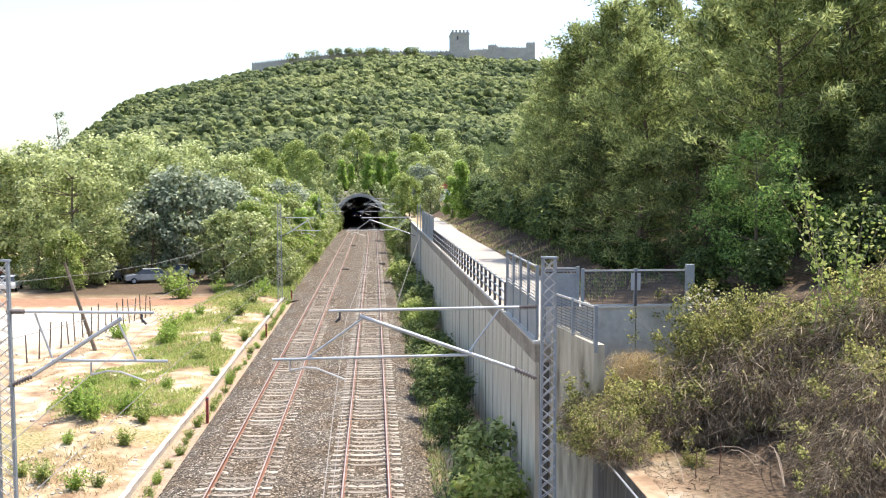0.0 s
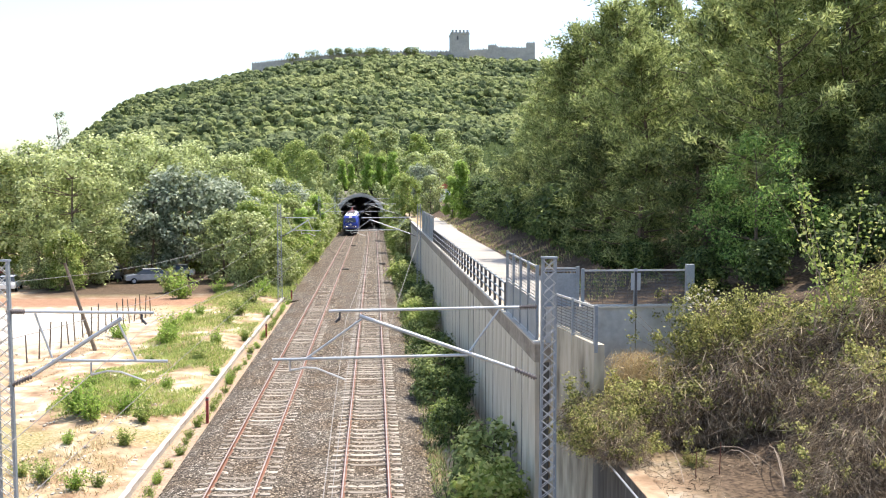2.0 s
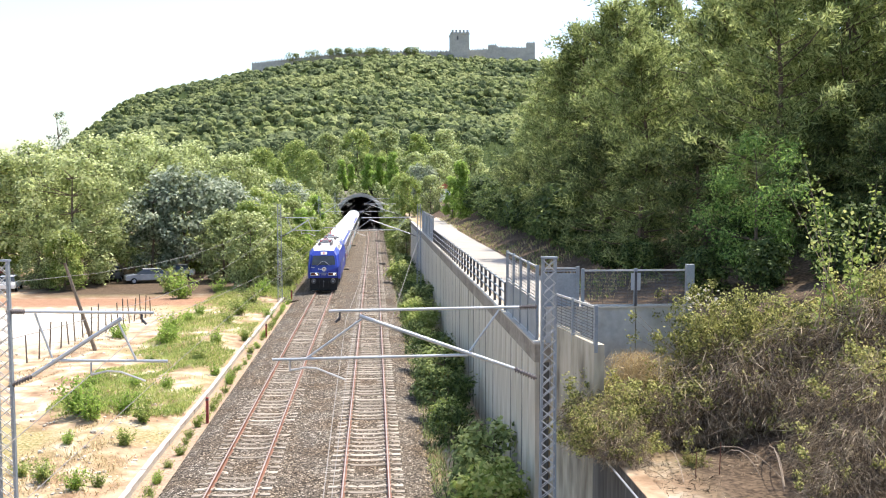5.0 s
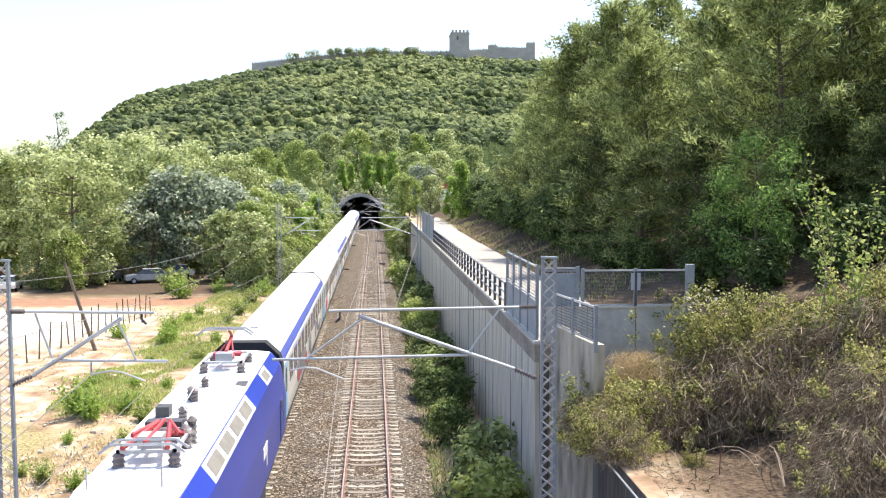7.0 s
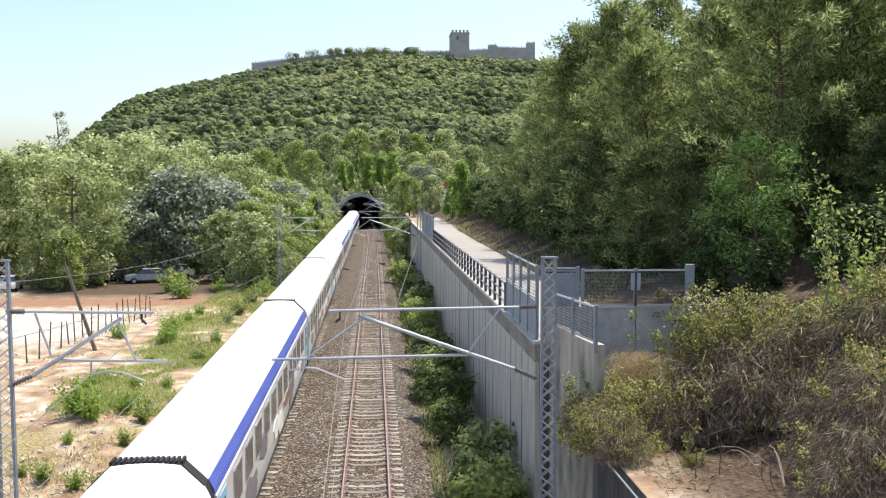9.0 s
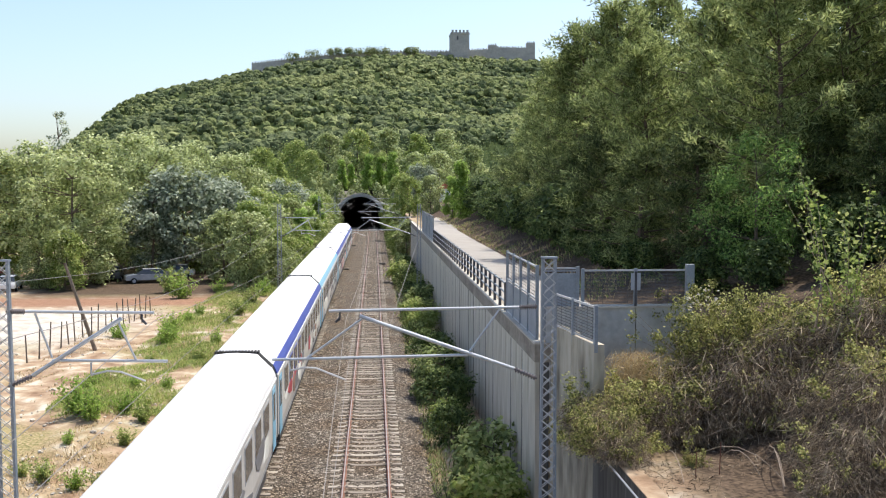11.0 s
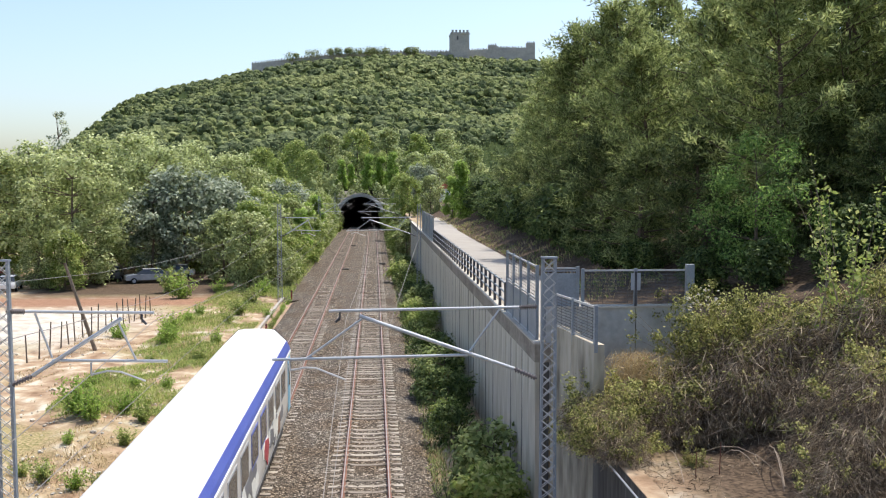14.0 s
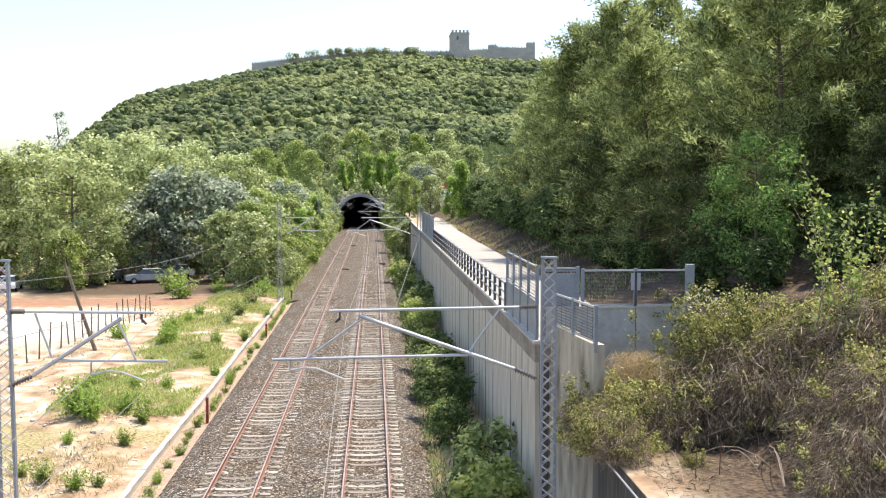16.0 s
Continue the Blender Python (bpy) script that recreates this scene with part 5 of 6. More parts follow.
TALL_SCRUB = [scrub(804, 0.9, "tall leafy scrub with pale seed heads", True)]
SCRUBS = [scrub(801, 0.95, "leafy yellow-green scrub bush on the ledge"), scrub(802, 0.85, "tangled yellow-green scrub bush on the ledge"), scrub(803, 0.10, "dry brown brush with few leaves")]
for x, y, s in ((8.9, 24.8, 1.12), (9.25, 24.9, 1.22), (9.6, 24.8, 1.12), (10.2, 25.0, 1.0)):
    put(TALL_SCRUB, x, y, s, 0, z=ground_at(x, y) - 0.05)
near_bush_spots = [(6.4, 24.3, 0.75, 0), (6.9, 24.5, 0.8, 1), (7.4, 24.7, 0.85, 1), (7.9, 24.8, 0.95, 0), (8.6, 24.8, 1.05, 1), (9.3, 24.8, 1.3, 0), (10.0, 25.0, 1.45, 0), (10.8, 25.0, 1.4, 1), (11.6, 24.8, 1.35, 1), (12.4, 24.5, 1.4, 0), (13.5, 24.0, 1.4, 1), (14.6, 24.5, 1.4, 0), (6.3, 23.3, 0.85, 0), (7.0, 23.3, 1.1, 2), (7.9, 23.5, 1.3, 0), (8.6, 23.2, 1.5, 2), (9.6, 23.2, 1.6, 2), (10.7, 23.2, 1.45, 2), (11.7, 22.8, 1.5, 2), (12.7, 22.3, 1.5, 2)]
middle_bush_spots = [(10.3, 21.9, 1.0, 2), (11.2, 21.2, 1.05, 2), (9.6, 17.6, 0.95, 2), (10.4, 18.4, 1.15, 2), (10.9, 19.5, 1.2, 2), (8.9, 17.0, 0.75, 2), (9.4, 18.8, 0.7, 2), (10.2, 20.4, 1.0, 2), (8.6, 22.4, 0.8, 2), (7.4, 22.6, 0.95, 2), (9.4, 22.3, 1.15, 2), (8.2, 22.5, 1.0, 2), (6.6, 22.5, 0.6, 2), (7.3, 20.6, 0.28, 1), (9.0, 18.0, 0.35, 1), (11.6, 20.3, 1.1, 1), (5.76, 22.3, 0.62, 0), (5.74, 21.7, 0.5, 2), (5.78, 22.75, 0.7, 2), (5.76, 22.05, 0.6, 1)]
far_bush_spots = [(5.7, 21.1, 0.72, 0), (5.62, 20.7, 0.6, 2), (5.9, 22.9, 1.1, 1), (5.66, 21.5, 0.8, 2), (5.45, 22.2, 0.85, 0), (5.35, 21.4, 0.8, 1), (5.4, 22.7, 0.9, 2), (5.3, 21.9, 0.7, 2)]
for x, y, s, kk in near_bush_spots + middle_bush_spots + far_bush_spots:
    put(SCRUBS, x, y, s, kk, z=3.46 if x < 5.95 else ground_at(x, min(y, 26.2)) - 0.05)
k = 9000
r8 = np.random.default_rng(88)
gx, gy = r8.uniform(5.6, 13.5, k), r8.uniform(21.9, 23.8, k)
gy = np.where(gx > 9.6, gy - (gx - 9.6) * 0.7, gy)
gz = ground_z(gx, gy) + r8.uniform(0.0, 0.55, k)
Q = np.stack([gx, gy, gz], 1)
al = np.stack([r8.normal(0, 0.35, k), r8.normal(-0.5, 0.3, k), r8.uniform(-1.0, 0.5, k)], 1)
tagged(part("dry_grass", blades("dry_grass", Q, al, 0.55, 0.014, BROWN, 88), BROWN), "dry matted grass hanging over the ledge", "grass", kind="stuff")
k = 2600
gx, gy = r8.normal(6.9, 0.35, k), r8.normal(24.2, 0.3, k)
Q = np.stack([gx, gy, 5.0 + r8.uniform(-0.9, 0.3, k)], 1)
tagged(part("straw_tuft", blades("straw_tuft", Q, np.stack([r8.normal(0, 0.4, k), r8.normal(0, 0.4, k), np.ones(k)], 1), 0.5, 0.013, STRAW, 89), STRAW), "golden dry grass tuft beside the parapet", "grass", kind="stuff")

FLOWER = material("pale_seed_heads", [(0.48, 0.43, 0.34), (0.66, 0.61, 0.52)], 3, 20, rough=0.9, bump=0, leaf=0.3)
k = 90
fa, fr = r8.uniform(0, 6.28, k), r8.uniform(0, 0.75, k) ** 0.5
Q = np.stack([8.8 + fr * np.cos(fa) * 0.6, 24.5 + fr * np.sin(fa) * 0.4, 6.95 + 0.3 * r8.normal(0, 0.5, k) - 0.4 * fr], 1)
tagged(part("seed_heads", leaves("seed_heads", Q, np.tile((0, -0.5, 0.8), (k, 1)), 0.075, 0.065, FLOWER, r8), FLOWER), "pale fluffy seed heads on the tall scrub", "flowers", kind="stuff")


def sapling():
    r = np.random.default_rng(91)
    th = thing("sapling", "wind-blown sapling with sparse yellow-green leaves", "sapling", at=pose(12.4, 22.9, 4.9))
    bm = bmesh.new()
    pts, outs = [], []
    for q in range(12):
        a = r.uniform(0, 6.28)
        lean = r.uniform(0.05, 0.26)
        ln = r.uniform(3.0, 5.6) if q else 5.7
        p = Vector((r.normal(-0.2, 0.6), r.normal(0, 0.25), 0))
        d = Vector((math.cos(a) * lean, math.sin(a) * lean, 1)).normalized()
        for sgm in range(8):
            d = (d + Vector((r.normal(0, 0.10), r.normal(0, 0.10), 0.02))).normalized()
            nxt = p + d * ln / 8
            tube(bm, p, nxt, 0.022 * (1 - sgm / 9), 5, 0.022 * (1 - (sgm + 1) / 9))
            if sgm > 1:
                for _ in range(13):
                    pts.append(tuple(p + (nxt - p) * r.uniform() + Vector((r.normal(0, 0.11), r.normal(0, 0.11), r.normal(0, 0.07)))))
                    outs.append((r.normal(0, 0.6), r.normal(0, 0.6), 0.7))
            p = nxt
    part("stem", bm, TWIG, th)
    part("leafage", leaves("leafage", np.array(pts), np.array(outs), 0.145, 0.085, L_WEED, r), L_WEED, th)
    return th


SAPLING = sapling()
# bent wire posts on the ledge
for x, y, h in ((6.95, 19.6, 0.62), (7.6, 19.9, 0.75)):
    th = thing("stake", "thin rusty stake stuck in the sandy ledge", "stake", "stakes on the ledge", at=pose(x, y, 3.38))
    bm = bmesh.new()
    tube(bm, (0, 0, 0), (0.02, 0, h), 0.012, 5)
    part("rod", bm, RAIL, th)


# long dry stems arching over the ledge
re_ = random.Random(12)
for n in range(9):
    x, y = 6.9 + 0.55 * n + re_.uniform(-0.3, 0.3), 21.4 - 0.22 * n + re_.uniform(-0.4, 0.3)
    ln, a, h = re_.uniform(1.2, 2.6), re_.uniform(-1.9, -0.5), re_.uniform(0.3, 0.7)
    up, out = Vector((0, 0, 1)), Vector((-math.sin(a), math.cos(a), 0))
    bend = [Vector((math.cos(a) * ln * f, math.sin(a) * ln * f, 4 * h * f * (1 - f) + 0.01)) for f in (0, 0.15, 0.3, 0.5, 0.7, 0.85, 1.0)]
    o = part("dry_stem", ringed([[tuple(p + (up * math.cos(q) + out * math.sin(q)) * 0.011) for q in (0, 1.26, 2.51, 3.77, 5.03)] for p in bend]), TWIG)
    o.location = (x, y, ground_at(x, y) + 0.02)
    tagged(o, "long pale dry stem arching over the sand", "dry stem", "dry stems on the ledge")


# ---- sandy verge beside the line ----
def weed(seed, mat, label):
    """Leafy stems spreading from one root."""
    r = np.random.default_rng(seed)
    th = thing("weed_bush", label, "bush")
    bm = bmesh.new()
    pts, outs = [], []
    for q in range(34):
        a, lean, ln = r.uniform(0, 6.28), r.uniform(0.05, 0.9), r.uniform(0.45, 1.2)
        d = Vector((math.cos(a) * lean, math.sin(a) * lean, 1)).normalized()
        p0 = Vector((r.normal(0, 0.12), r.normal(0, 0.12), 0))
        tube(bm, p0, p0 + d * ln, 0.008, 3, 0.003)
        for _ in range(26):
            f = r.uniform(0.12, 1.0)
            pts.append(tuple(p0 + d * ln * f + Vector((r.normal(0, 0.06), r.normal(0, 0.06), r.normal(0, 0.04)))))
            outs.append((d.x + r.normal(0, 0.5), d.y + r.normal(0, 0.5), 0.8))
    part("stalk", bm, TWIG, th)
    part("foliage", leaves("foliage", np.array(pts), np.array(outs), 0.15, 0.06, mat, r), mat, th)
    return th


WEEDS = [weed(900, L_BRIGHT, "bright green weed bush on the sandy verge"), weed(901, L_WEED, "dusty green weed bush on the sandy verge")]
VERGE = [(128, 742, 1.45), (148, 752, 1.1), (215, 735, 1.0), (245, 750, 0.95), (295, 610, 1.6), (300, 590, 1.3), (150, 700, 0.9), (210, 790, 0.7), (110, 795, 0.5), (60, 860, 0.8), (205, 600, 1.2), (345, 640, 0.8), (380, 610, 0.9), (420, 560, 1.3), (330, 575, 0.9), (440, 540, 1.4), (465, 525, 1.5), (400, 575, 0.9),
         (350, 560, 0.9), (300, 520, 2.4), (315, 530, 2.0), (160, 690, 0.6), (290, 690, 0.7), (260, 640, 0.6), (120, 870, 0.7), (160, 860, 0.5), (230, 690, 0.7), (20, 840, 0.6), (375, 660, 0.6), (430, 600, 0.8), (470, 560, 0.8), (345, 485, 2.6), (385, 520, 1.2)]
f0, f1, r0, u1 = 1660.0, Vector((math.sin(radians(4.193)), math.cos(radians(4.193)), 0)), Vector((math.cos(radians(4.193)), -math.sin(radians(4.193)), 0)), radians(3.894)


def on_verge(px, py):
    """A spot on the flat ground from its bearing and dip."""
    a, dip = (px - 784) / f0, math.tan(u1 + math.atan((py - 441) / f0))
    d = 10.1 / dip
    return f1 * d + r0 * (a * d * math.cos(u1))


for n, (px, py, s) in enumerate(VERGE):
    v = on_verge(px, py)
    put(WEEDS, v.x, v.y, s, 0 if n in (0, 1, 5) else n, z=ground_at(v.x, v.y) - 0.03, group="weeds on the verge")
r9 = np.random.default_rng(93)
def turf(name, k, x0, x1, y0, y1, h, mat, label, thresh):
    gx, gy = r9.uniform(x0, x1, k), y0 + (y1 - y0) * r9.uniform(0, 1, k) ** 1.5
    m = np.sin(gx * 0.9 + 1.3 * np.sin(gy * 0.31)) + np.sin(gy * 0.55 + gx * 0.4) + 0.7 * np.sin(gx * 2.3 - gy * 1.7) + r9.normal(0, 0.5, k) > thresh
    gx, gy = gx[m], gy[m]
    k = len(gx)
    Q = np.stack([gx, gy, ground_z(gx, gy) + h * 0.4], 1)
    al = np.stack([r9.normal(0, 0.35, k), r9.normal(0, 0.35, k), np.ones(k)], 1)
    tagged(part(name, blades(name, Q, al, h, 0.035, mat, 94), mat), label, "grass", kind="stuff")
turf("verge_grass", 46000, -14.5, -8.5, 41, 92, 0.34, L_WEED, "sparse green weeds and grass on the verge", -0.35)
turf("dry_verge_grass", 30000, -19, -8.6, 26, 80, 0.22, STRAW, "dry straw grass on the sandy verge", 0.5)
turf("ballast_weeds", 2600, -7.75, -7.2, 24, 90, 0.24, L_WEED, "green weeds along the ballast edge", 0.2)
turf("lane_edge_grass", 3000, 8.45, 11.5, 36, 130, 0.4, L_WEED, "rough green grass along the lane", 0.2)
turf("dry_lane_grass", 4000, 8.45, 11.0, 36, 130, 0.35, STRAW, "dry grass along the lane", 0.2)
k = 3600
gx, gy = r9.uniform(5.95, 11.5, k), r9.uniform(16.5, 22.6, k)
ok = np.sin(gx * 2.1 + gy) + np.sin(gy * 1.7 - gx) + r9.normal(0, 0.5, k) > 0.1
gx, gy = gx[ok], gy[ok]
Q = np.stack([gx, gy, ground_z(gx, gy) + 0.03], 1)
tagged(part("ledge_litter", blades("ledge_litter", Q, np.stack([r9.normal(0, 1, len(gx)), r9.normal(0, 1, len(gx)), r9.normal(0, 0.12, len(gx))], 1), 0.22, 0.014, BROWN, 95), BROWN), "dead stalks littering the sandy ledge", "litter", kind="stuff")
for n in range(44):
    yy = 24 + n * 1.4 + rs.uniform(-0.6, 0.6)
    put(WEEDS, -7.45 + rs.uniform(-0.15, 0.1), yy, rs.uniform(0.25, 0.55), rs.randint(0, 1), z=-0.45, label="small green weed at the ballast edge", group="weeds along the ballast")
turf("far_verge_grass", 9000, -10.5, -7.6, 84, 214, 0.7, L_WEED, "rough grass beside the far track", -2)
turf("wall_foot_grass", 14000, 1.9, 4.5, 26, 200, 0.5, L_PINE, "rough grass at the foot of the wall", -1)
turf("dry_track_grass", 4000, 1.6, 2.6, 26, 120, 0.3, STRAW, "dry grass beside the ballast", 0.6)
bm = bmesh.new()
bmesh.ops.create_icosphere(bm, subdivisions=1, radius=1)
for v in bm.verts:
    v.co *= 1 + 0.3 * noise.noise(v.co * 2.1)
    v.co.z *= 0.55
me = bpy.data.meshes.new("stone")
bm.to_mesh(me)
bm.free()
for n in range(260):
    px, py = rs.uniform(5, 300), rs.uniform(620, 880)
    v = on_verge(px, py)
    if v.x > -8.7:
        continue
    o = part("stone", me, ROCK)
    s = rs.uniform(0.03, 0.12) * (1.6 if rs.random() < 0.1 else 1)
    o.matrix_basis = Matrix.Translation((v.x, v.y, ground_at(v.x, v.y) + s * 0.15)) @ Matrix.Rotation(rs.uniform(0, 6), 4, "Z") @ Matrix.Diagonal((s, s * rs.uniform(0.6, 1), s, 1))
    tagged(o, "pale rough stone lying on the sandy verge", "stone", "stones on the verge")


# ---- old fence, pole and car park ----
for n in range(19):
    f = n / 18
    x, y = -19.8 + 2.6 * f + rs.uniform(-0.1, 0.1), 52 + 21 * f ** 0.8
    h = rs.uniform(1.5, 2.1)
    th = thing("fence_post", "weathered thin fence post leaning on the verge", "fence post", "old fence posts", at=pose(x, y, ground_at(x, y) - 0.1, rs.uniform(-5, 5), rs.uniform(-6, 6)))
    bm = bmesh.new()
    tube(bm, (0, 0, 0), (0, 0, h), 0.05, 6, 0.04)
    part("shaft", bm, WOODPOST, th)
bm = bmesh.new()
for z in (0.5, 1.0, 1.4):
    tube(bm, (-19.8, 52, z - 0.2), (-17.2, 73, z - 0.2), 0.008, 3)
tagged(part("fence_wire", bm, WIRE), "rusty wire strung along the old fence posts", "wire")
th = thing("leaning_pole", "leaning grey wooden pole without wires", "pole", at=pose(-16.6, 57, -0.4))
bm = bmesh.new()
tube(bm, (0, 0, 0), (-1.75, 0, 5.6), 0.13, 8, 0.09)
part("shaft", bm, WOODPOST, th)


def parked_car(x, y, turn, paint, label):
    th = thing("parked_car", label, "car", "parked cars", at=pose(x, y, ground_at(x, y) - 0.02, 0, 0, turn))
    bm = bmesh.new()
    a = [(-2.1, 0.35), (2.1, 0.35), (2.12, 0.65), (2.0, 0.85), (1.1, 0.95), (-1.95, 1.0), (-2.12, 0.7)]
    sec = [[bm.verts.new((px, yy, pz)) for px, pz in a] for yy in (-0.85, 0.85)]
    for q in range(7):
        bm.faces.new((sec[0][q], sec[0][(q + 1) % 7], sec[1][(q + 1) % 7], sec[1][q]))
    bm.faces.new(sec[0][::-1]), bm.faces.new(sec[1])
    bmesh.ops.bevel(bm, geom=bm.edges[:], offset=0.06, segments=2, affect="EDGES")
    part("body", bm, paint, th)
    bm = bmesh.new()
    v = [bm.verts.new(p) for p in ((-1.85, -0.8, 0.97), (1.15, -0.8, 0.94), (1.15, 0.8, 0.94), (-1.85, 0.8, 0.97), (-1.4, -0.62, 1.42), (0.35, -0.62, 1.42), (0.35, 0.62, 1.42), (-1.4, 0.62, 1.42))]
    for f in ((0, 1, 5, 4), (1, 2, 6, 5), (2, 3, 7, 6), (3, 0, 4, 7), (4, 5, 6, 7)):
        bm.faces.new([v[q] for q in f])
    part("glasshouse", bm, GLASS, th, "dark car windows")
    slab("roof", [(-1.42, 0.37, -0.64, 0.64, 1.42, 1.47)], paint, th)
    for wx in (-1.3, 1.3):
        for wy in (-0.8, 0.8):
            bm = bmesh.new()
            tube(bm, (wx, wy - 0.1, 0.31), (wx, wy + 0.1, 0.31), 0.31, 16)
            w = part("wheel", bm, BLACK, th)
            bm = bmesh.new()
            tube(bm, (wx, wy - 0.105, 0.31), (wx, wy + 0.105, 0.31), 0.18, 12)
            part("rim", bm, GREYPAINT, w)
    return th


parked_car(-23.4, 98, 200, GREYPAINT, "dark grey parked car under the trees")
parked_car(-21.6, 103, 185, WHITEPAINT, "white parked car under the trees")
parked_car(-37.6, 93.5, 20, WHITEPAINT, "white parked car beside the verge")
parked_car(-43.0, 106, 10, PAINTS[1], "red parked car beside the trees")
parked_car(-27.5, 101, 100, DARKSTEEL, "dark parked car in the shade")
parked_car(-34.7, 91.8, 100, WHITEPAINT, "white parked car behind the branches")
th = thing("shed", "small white shed with a red tiled roof", "shed", at=pose(13.8, 184, 5.9))
slab("wall", [(-1.1, 1.1, -1, 1, -2.5, 3.2)], WHITEPAINT, th)
bm = bmesh.new()
prism(bm, [(-1.4, 3.2), (1.4, 3.2), (0, 4.2)], -1.3, 1.3)
part("roof", bm, TERRA, th)


# ---- ivy and brush round the tunnel mouth ----
k = 15000
r7 = np.random.default_rng(97)
ix, iz = r7.uniform(-17, 12, k), r7.uniform(-0.5, 11.0, k)
ring = ((ix + 3.15) / 5.75) ** 2 + (np.maximum(0, iz - 2.6) / 5.45) ** 2
ok = (ring > 1.0) & (iz < 9.2 + 1.2 * np.sin(ix * 1.3) + 0.7 * np.sin(ix * 3.1)) & ((ix < -8.6) | (ix > 2.4) | (iz > 5.2))
ix, iz = ix[ok], iz[ok]
Q = np.stack([ix, 215.7 - np.abs(r7.normal(0, 0.5, len(ix))) + 0.22 * np.maximum(0, iz - 8), iz], 1)
tagged(part("ivy", leaves("ivy", Q, np.tile((0.1, -0.7, 0.9), (len(ix), 1)), 0.5, 0.36, L_BROAD, r7), L_BROAD), "green climbing growth round the tunnel mouth", "ivy", kind="stuff")
for x, y, s in ((-9.6, 213, 0.8), (3.2, 212.5, 0.75), (-10.5, 205, 0.9), (3.6, 198, 0.7), (3.3, 176, 0.6), (3.4, 160, 0.55), (3.3, 146, 0.5), (3.4, 132, 0.5)):
    put(GREENS, x, y, s, int(y), z=-0.6, group="trees along the line")

# ---- far woods on the castle hill ----
rng = np.random.default_rng(77)
bm = bmesh.new()
bmesh.ops.create_icosphere(bm, subdivisions=2, radius=1)
BALL_V = np.array([v.co[:] for v in bm.verts])
BALL_F = np.array([[v.index for v in f.verts] for f in bm.faces])
bm.free()


def crowns(C, R, r):
    """Rough round lumps, each of its own shape, for the dense shaded inside of the crowns."""
    k, nv = len(C), len(BALL_V)
    a = r.uniform(0, 6.28, k)
    rot = np.stack([np.stack([np.cos(a), -np.sin(a), 0 * a], 1), np.stack([np.sin(a), np.cos(a), 0 * a], 1), np.tile((0.0, 0.0, 1.0), (k, 1))], 1)
    V = np.einsum("kij,vj->kvi", rot, BALL_V)
    V = V * (1 + 0.16 * r.normal(0, 1, (k, nv)))[:, :, None] * R[:, None, None] * np.array((1, 1, 0.85)) + C[:, None, :]
    F = (BALL_F[None] + (np.arange(k) * nv)[:, None, None]).reshape(-1, 3)
    return V.reshape(-1, 3), F


for lo, hi, k, per, ln, wd in ((220, 330, 950, 66, 0.72, 0.50), (330, 520, 2700, 34, 0.80, 0.58), (520, 768, 4200, 26, 1.0, 0.75)):
    fy = rng.uniform(lo, hi, k)
    fx = rng.uniform(-0.46, 0.27, k) * fy + rng.normal(0, 4, k)
    fz = ground_z(fx, fy)
    cr = rng.uniform(1.5, 3.2, k) ** 1.2 * (0.75 if lo < 300 else 0.82)
    keep = (fz > 3) & ~((fy < 232) & (np.abs(fx + 3.2) < 6.5) & (cr > 1.8))
    fx, fy, fz, cr = fx[keep], fy[keep], fz[keep], cr[keep]
    C = np.stack([fx, fy, fz + cr * np.where(fy < 330, 0.9, 0.55)], 1)
    tone = (np.sin(fx * 0.021 + 1.7 * np.sin(fy * 0.013)) + np.sin(fy * 0.035 + fx * 0.008) + rng.normal(0, 1.1, len(fx)))
    for mat, core, a, b in zip(HILLS, CROWN_SHADES, (-9, -0.55, 0.75), (-0.55, 0.75, 9)):
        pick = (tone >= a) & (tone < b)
        # lumps in the darkened colour fill each crown with painted shade
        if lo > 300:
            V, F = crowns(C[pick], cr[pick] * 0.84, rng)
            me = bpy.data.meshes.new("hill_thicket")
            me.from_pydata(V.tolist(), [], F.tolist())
            tagged(part("hill_thicket", me, core), "darkened lumps for the shaded inside of the hillside crowns", "woods", kind="stuff")
        P, D = clumps(C[pick], cr[pick], per, rng, 0.85, 0.9)
        tagged(part("hill_woods", leaves("hill_woods", P, D + np.array((0, 0, 0.15)), ln, wd, mat, rng, None, 0.16), mat), "dense green scrub oak woods covering the hillside", "woods", kind="stuff")


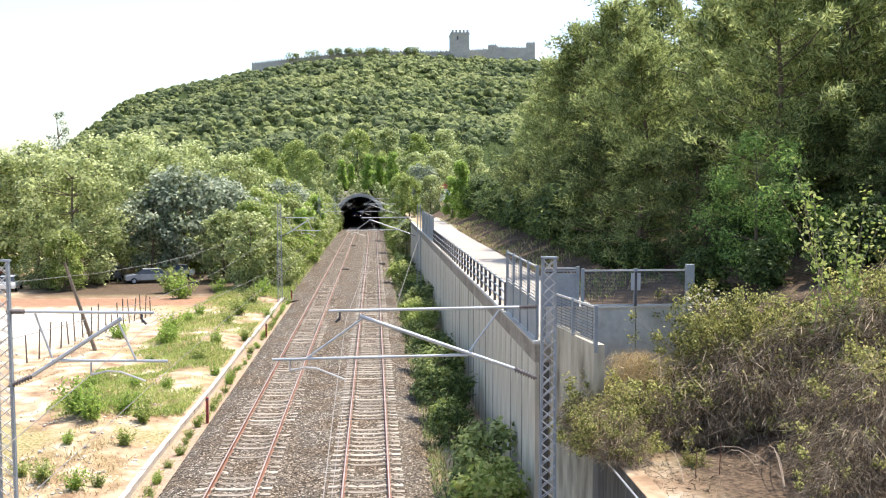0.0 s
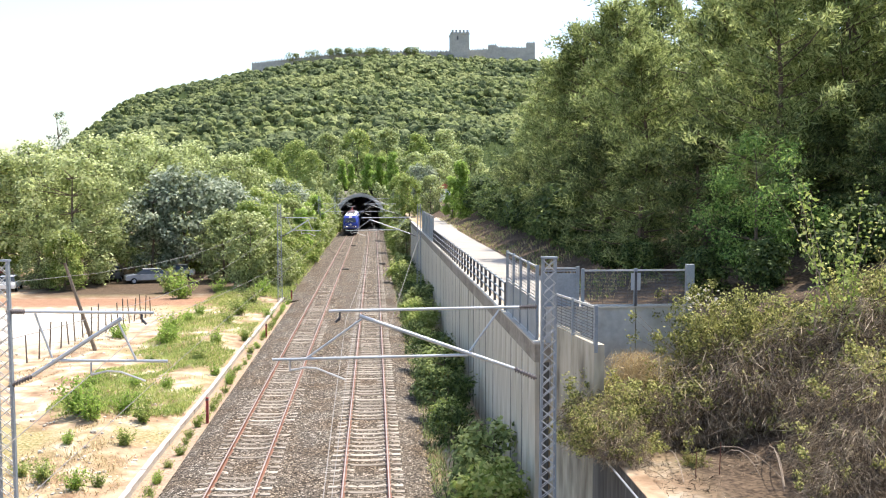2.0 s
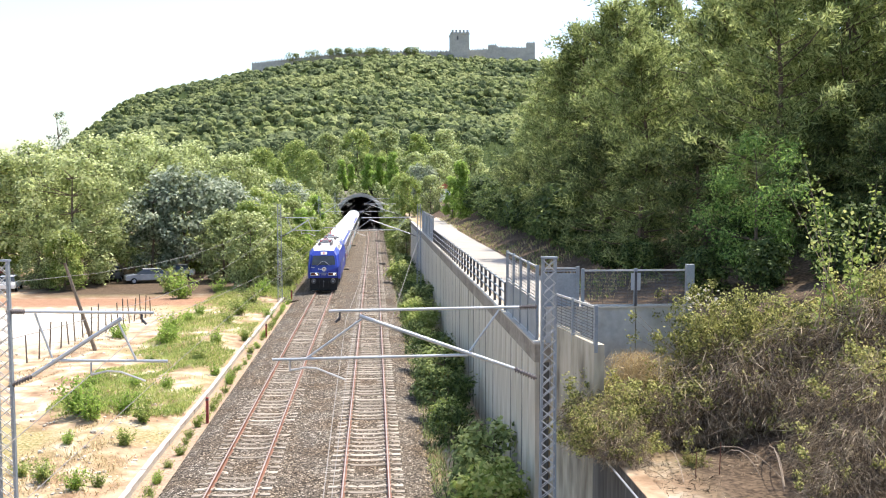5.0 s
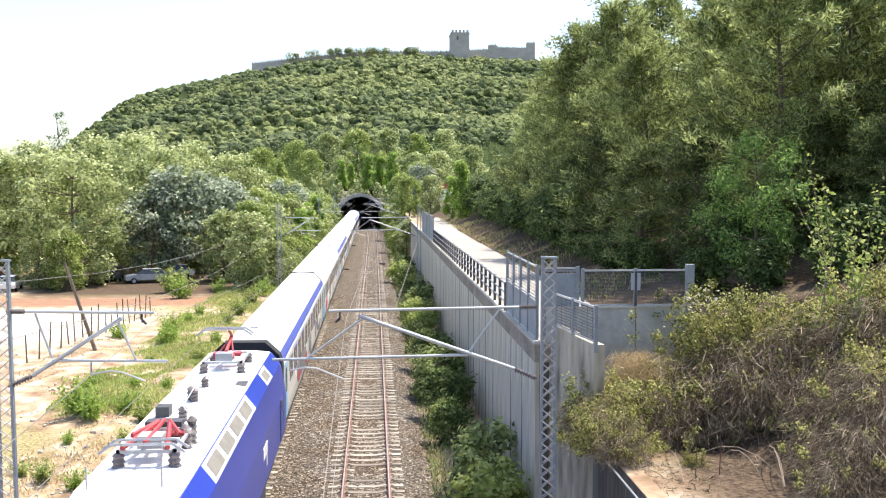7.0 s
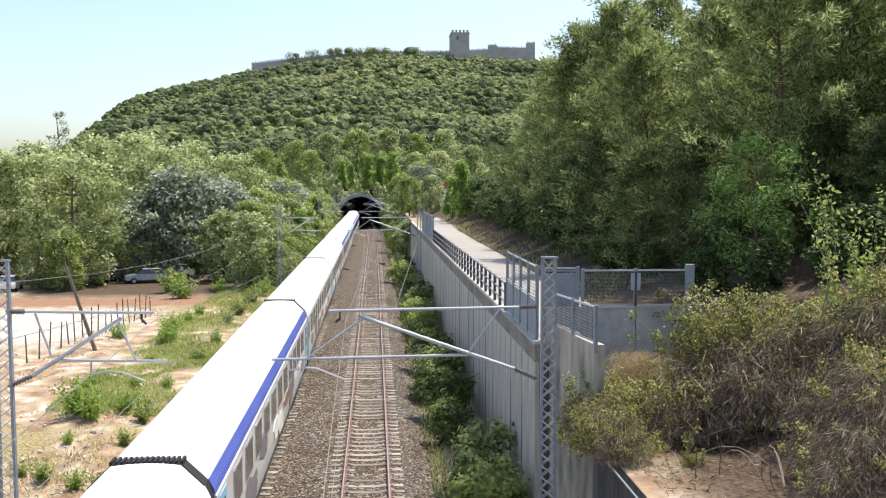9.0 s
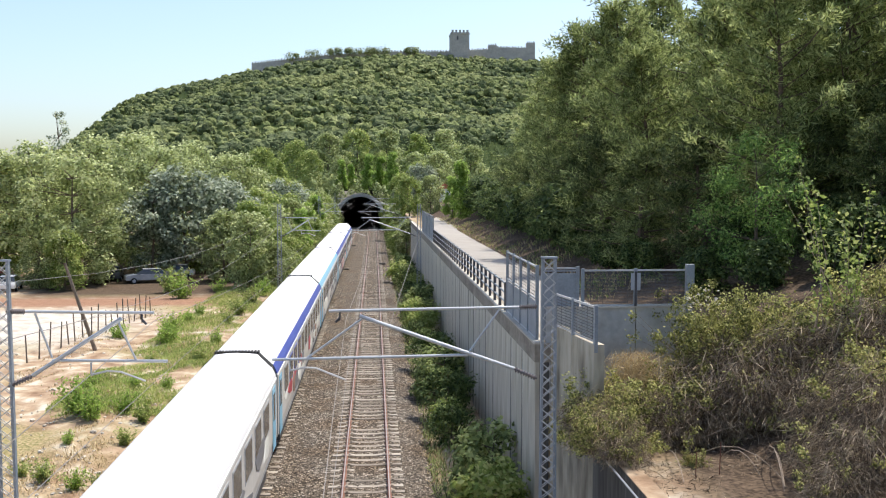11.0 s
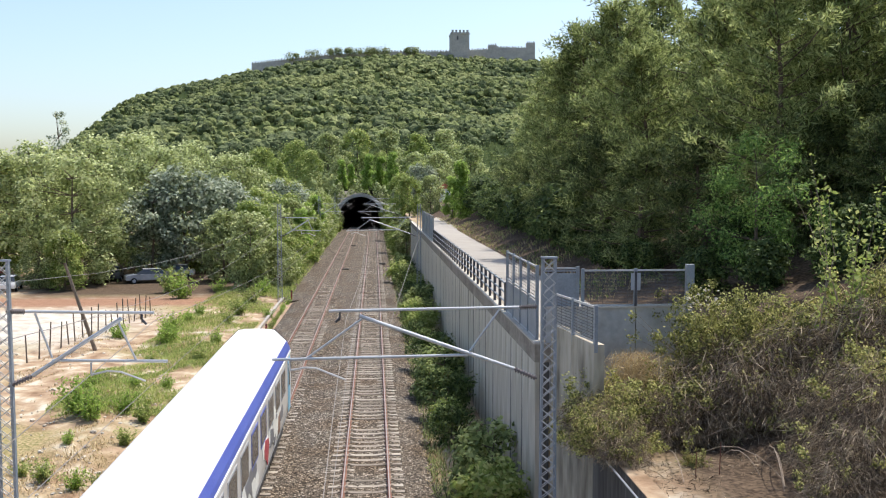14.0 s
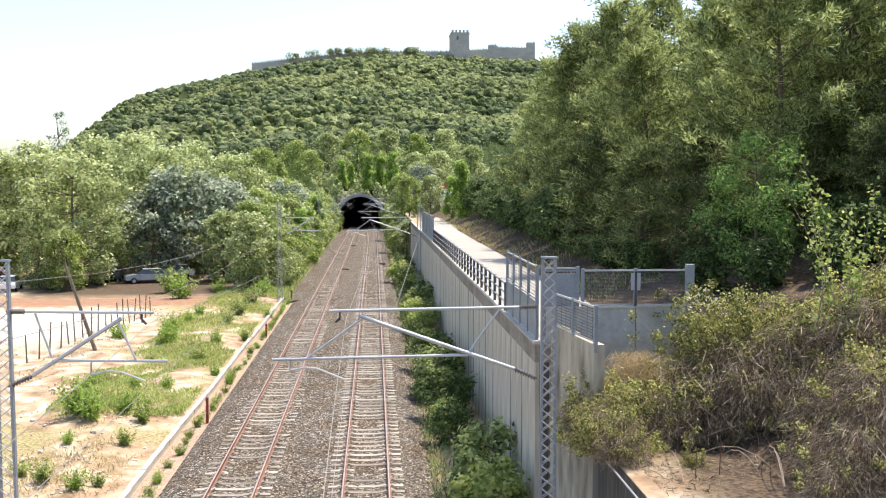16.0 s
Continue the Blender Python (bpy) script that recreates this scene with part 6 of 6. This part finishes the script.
# ---- castle ----
def castle():
    th = thing("castle", "grey stone castle ruin with a square keep on the hilltop", "castle", at=pose(0, 760, 0))
    def crenels(bm, x0, x1, y0, y1, z, w, h):
        n = max(2, int((x1 - x0) / (2 * w)))
        for i in range(n):
            a = x0 + (x1 - x0) * (i + 0.2) / n
            box(bm, a, a + (x1 - x0) / n * 0.55, y0, y1, z, z + h)
    bm = bmesh.new()
    box(bm, 61.4, 76.2, -8, 7, 100, 131)
    box(bm, 61.0, 76.6, -8.4, 7.4, 129.4, 130.2)
    crenels(bm, 61.4, 76.2, -8, -7, 131, 1.3, 1.9)
    part("keep", bm, STONE, th, "square crenellated stone keep")
    slab("keep_window", [(66.2, 67.4, -8.05, -7.9, 125, 128)], DARKSTEEL, th)
    runs = [(-96, 106.5, -62, 111), (-62, 111, -28, 114.6), (-28, 114.6, 14, 117.0), (14, 117.0, 62, 117.6), (76, 118.6, 92, 119.6), (92, 122.6, 99, 123.2), (99, 121.2, 123, 121.0), (123, 125.0, 130, 125.2)]
    for x0, z0, x1, z1 in runs:
        bm = bmesh.new()
        n = max(4, int((x1 - x0) / 2.2))
        for q in range(n):
            a, b2 = x0 + (x1 - x0) * q / n, x0 + (x1 - x0) * (q + 1) / n
            z = z0 + (z1 - z0) * (q + 0.5) / n + 0.25 * math.sin(q * 2.7)
            box(bm, a, b2, -2, 2, z0 - 22, z - 0.9)
            box(bm, a + 0.3, b2 - (b2 - a) * 0.42, -2, -1, z - 0.9, z + 0.25)
        part("curtain_wall", bm, STONE, th, "crenellated curtain wall")
    return th


castle()
rc = np.random.default_rng(71)
cx = np.concatenate([rc.uniform(-30, 20, 12), rc.uniform(-75, -30, 6), rc.uniform(20, 60, 4)])
cr = rc.uniform(2.0, 4.4, len(cx))
C = np.stack([cx, np.full(len(cx), 754.0), 116.6 + np.interp(cx, [-75, -30, 60], [-6.5, -1, 0.5])], 1)
P, D = clumps(C, cr, 260, rc, 0.8, 0.75)
tagged(part("castle_trees", leaves("castle_trees", P, D + np.array((0, 0, 0.6)), 1.0, 0.7, HILLS[2], rc), HILLS[2]), "round trees along the castle wall", "trees", kind="stuff")


# ---- motions ----
def motions():
    lead, pace = 260.1, 35.0
    starts = [(LOCO, 0.0)] + [(c, 20.2 + 27.47 * n) for n, c in enumerate(COACHES)]
    late = [(0, 10.0), (1, 8.6), (2, 6.8), (3, 4.2), (4, 1.3), (5, 0.3), (6.5, 0.4), (8, 0.5), (10, 0.2), (12, -0.2), (14, -0.6), (16, -0.9)]
    for ob, back in starts:
        x = TRACKS[0] - (0.08 if back else 0)
        y = lead + back + (0.0 if back else 1.3)
        walk(ob, [(t, pose(x, y - pace * t - d, 0)) for t, d in late])
    sway = [(0, 0), (1.5, -1.2), (3.5, 0.2), (5, 3), (7, 4), (9, 5.5), (10.5, 2), (12.5, 0.5), (13.5, 3.5), (14.5, 5), (16, 2.5)]
    base = SAPLING.matrix_basis.copy()
    walk(SAPLING, [(t, base @ pose(0, 0, 0, 0, a, 0)) for t, a in sway])


motions()
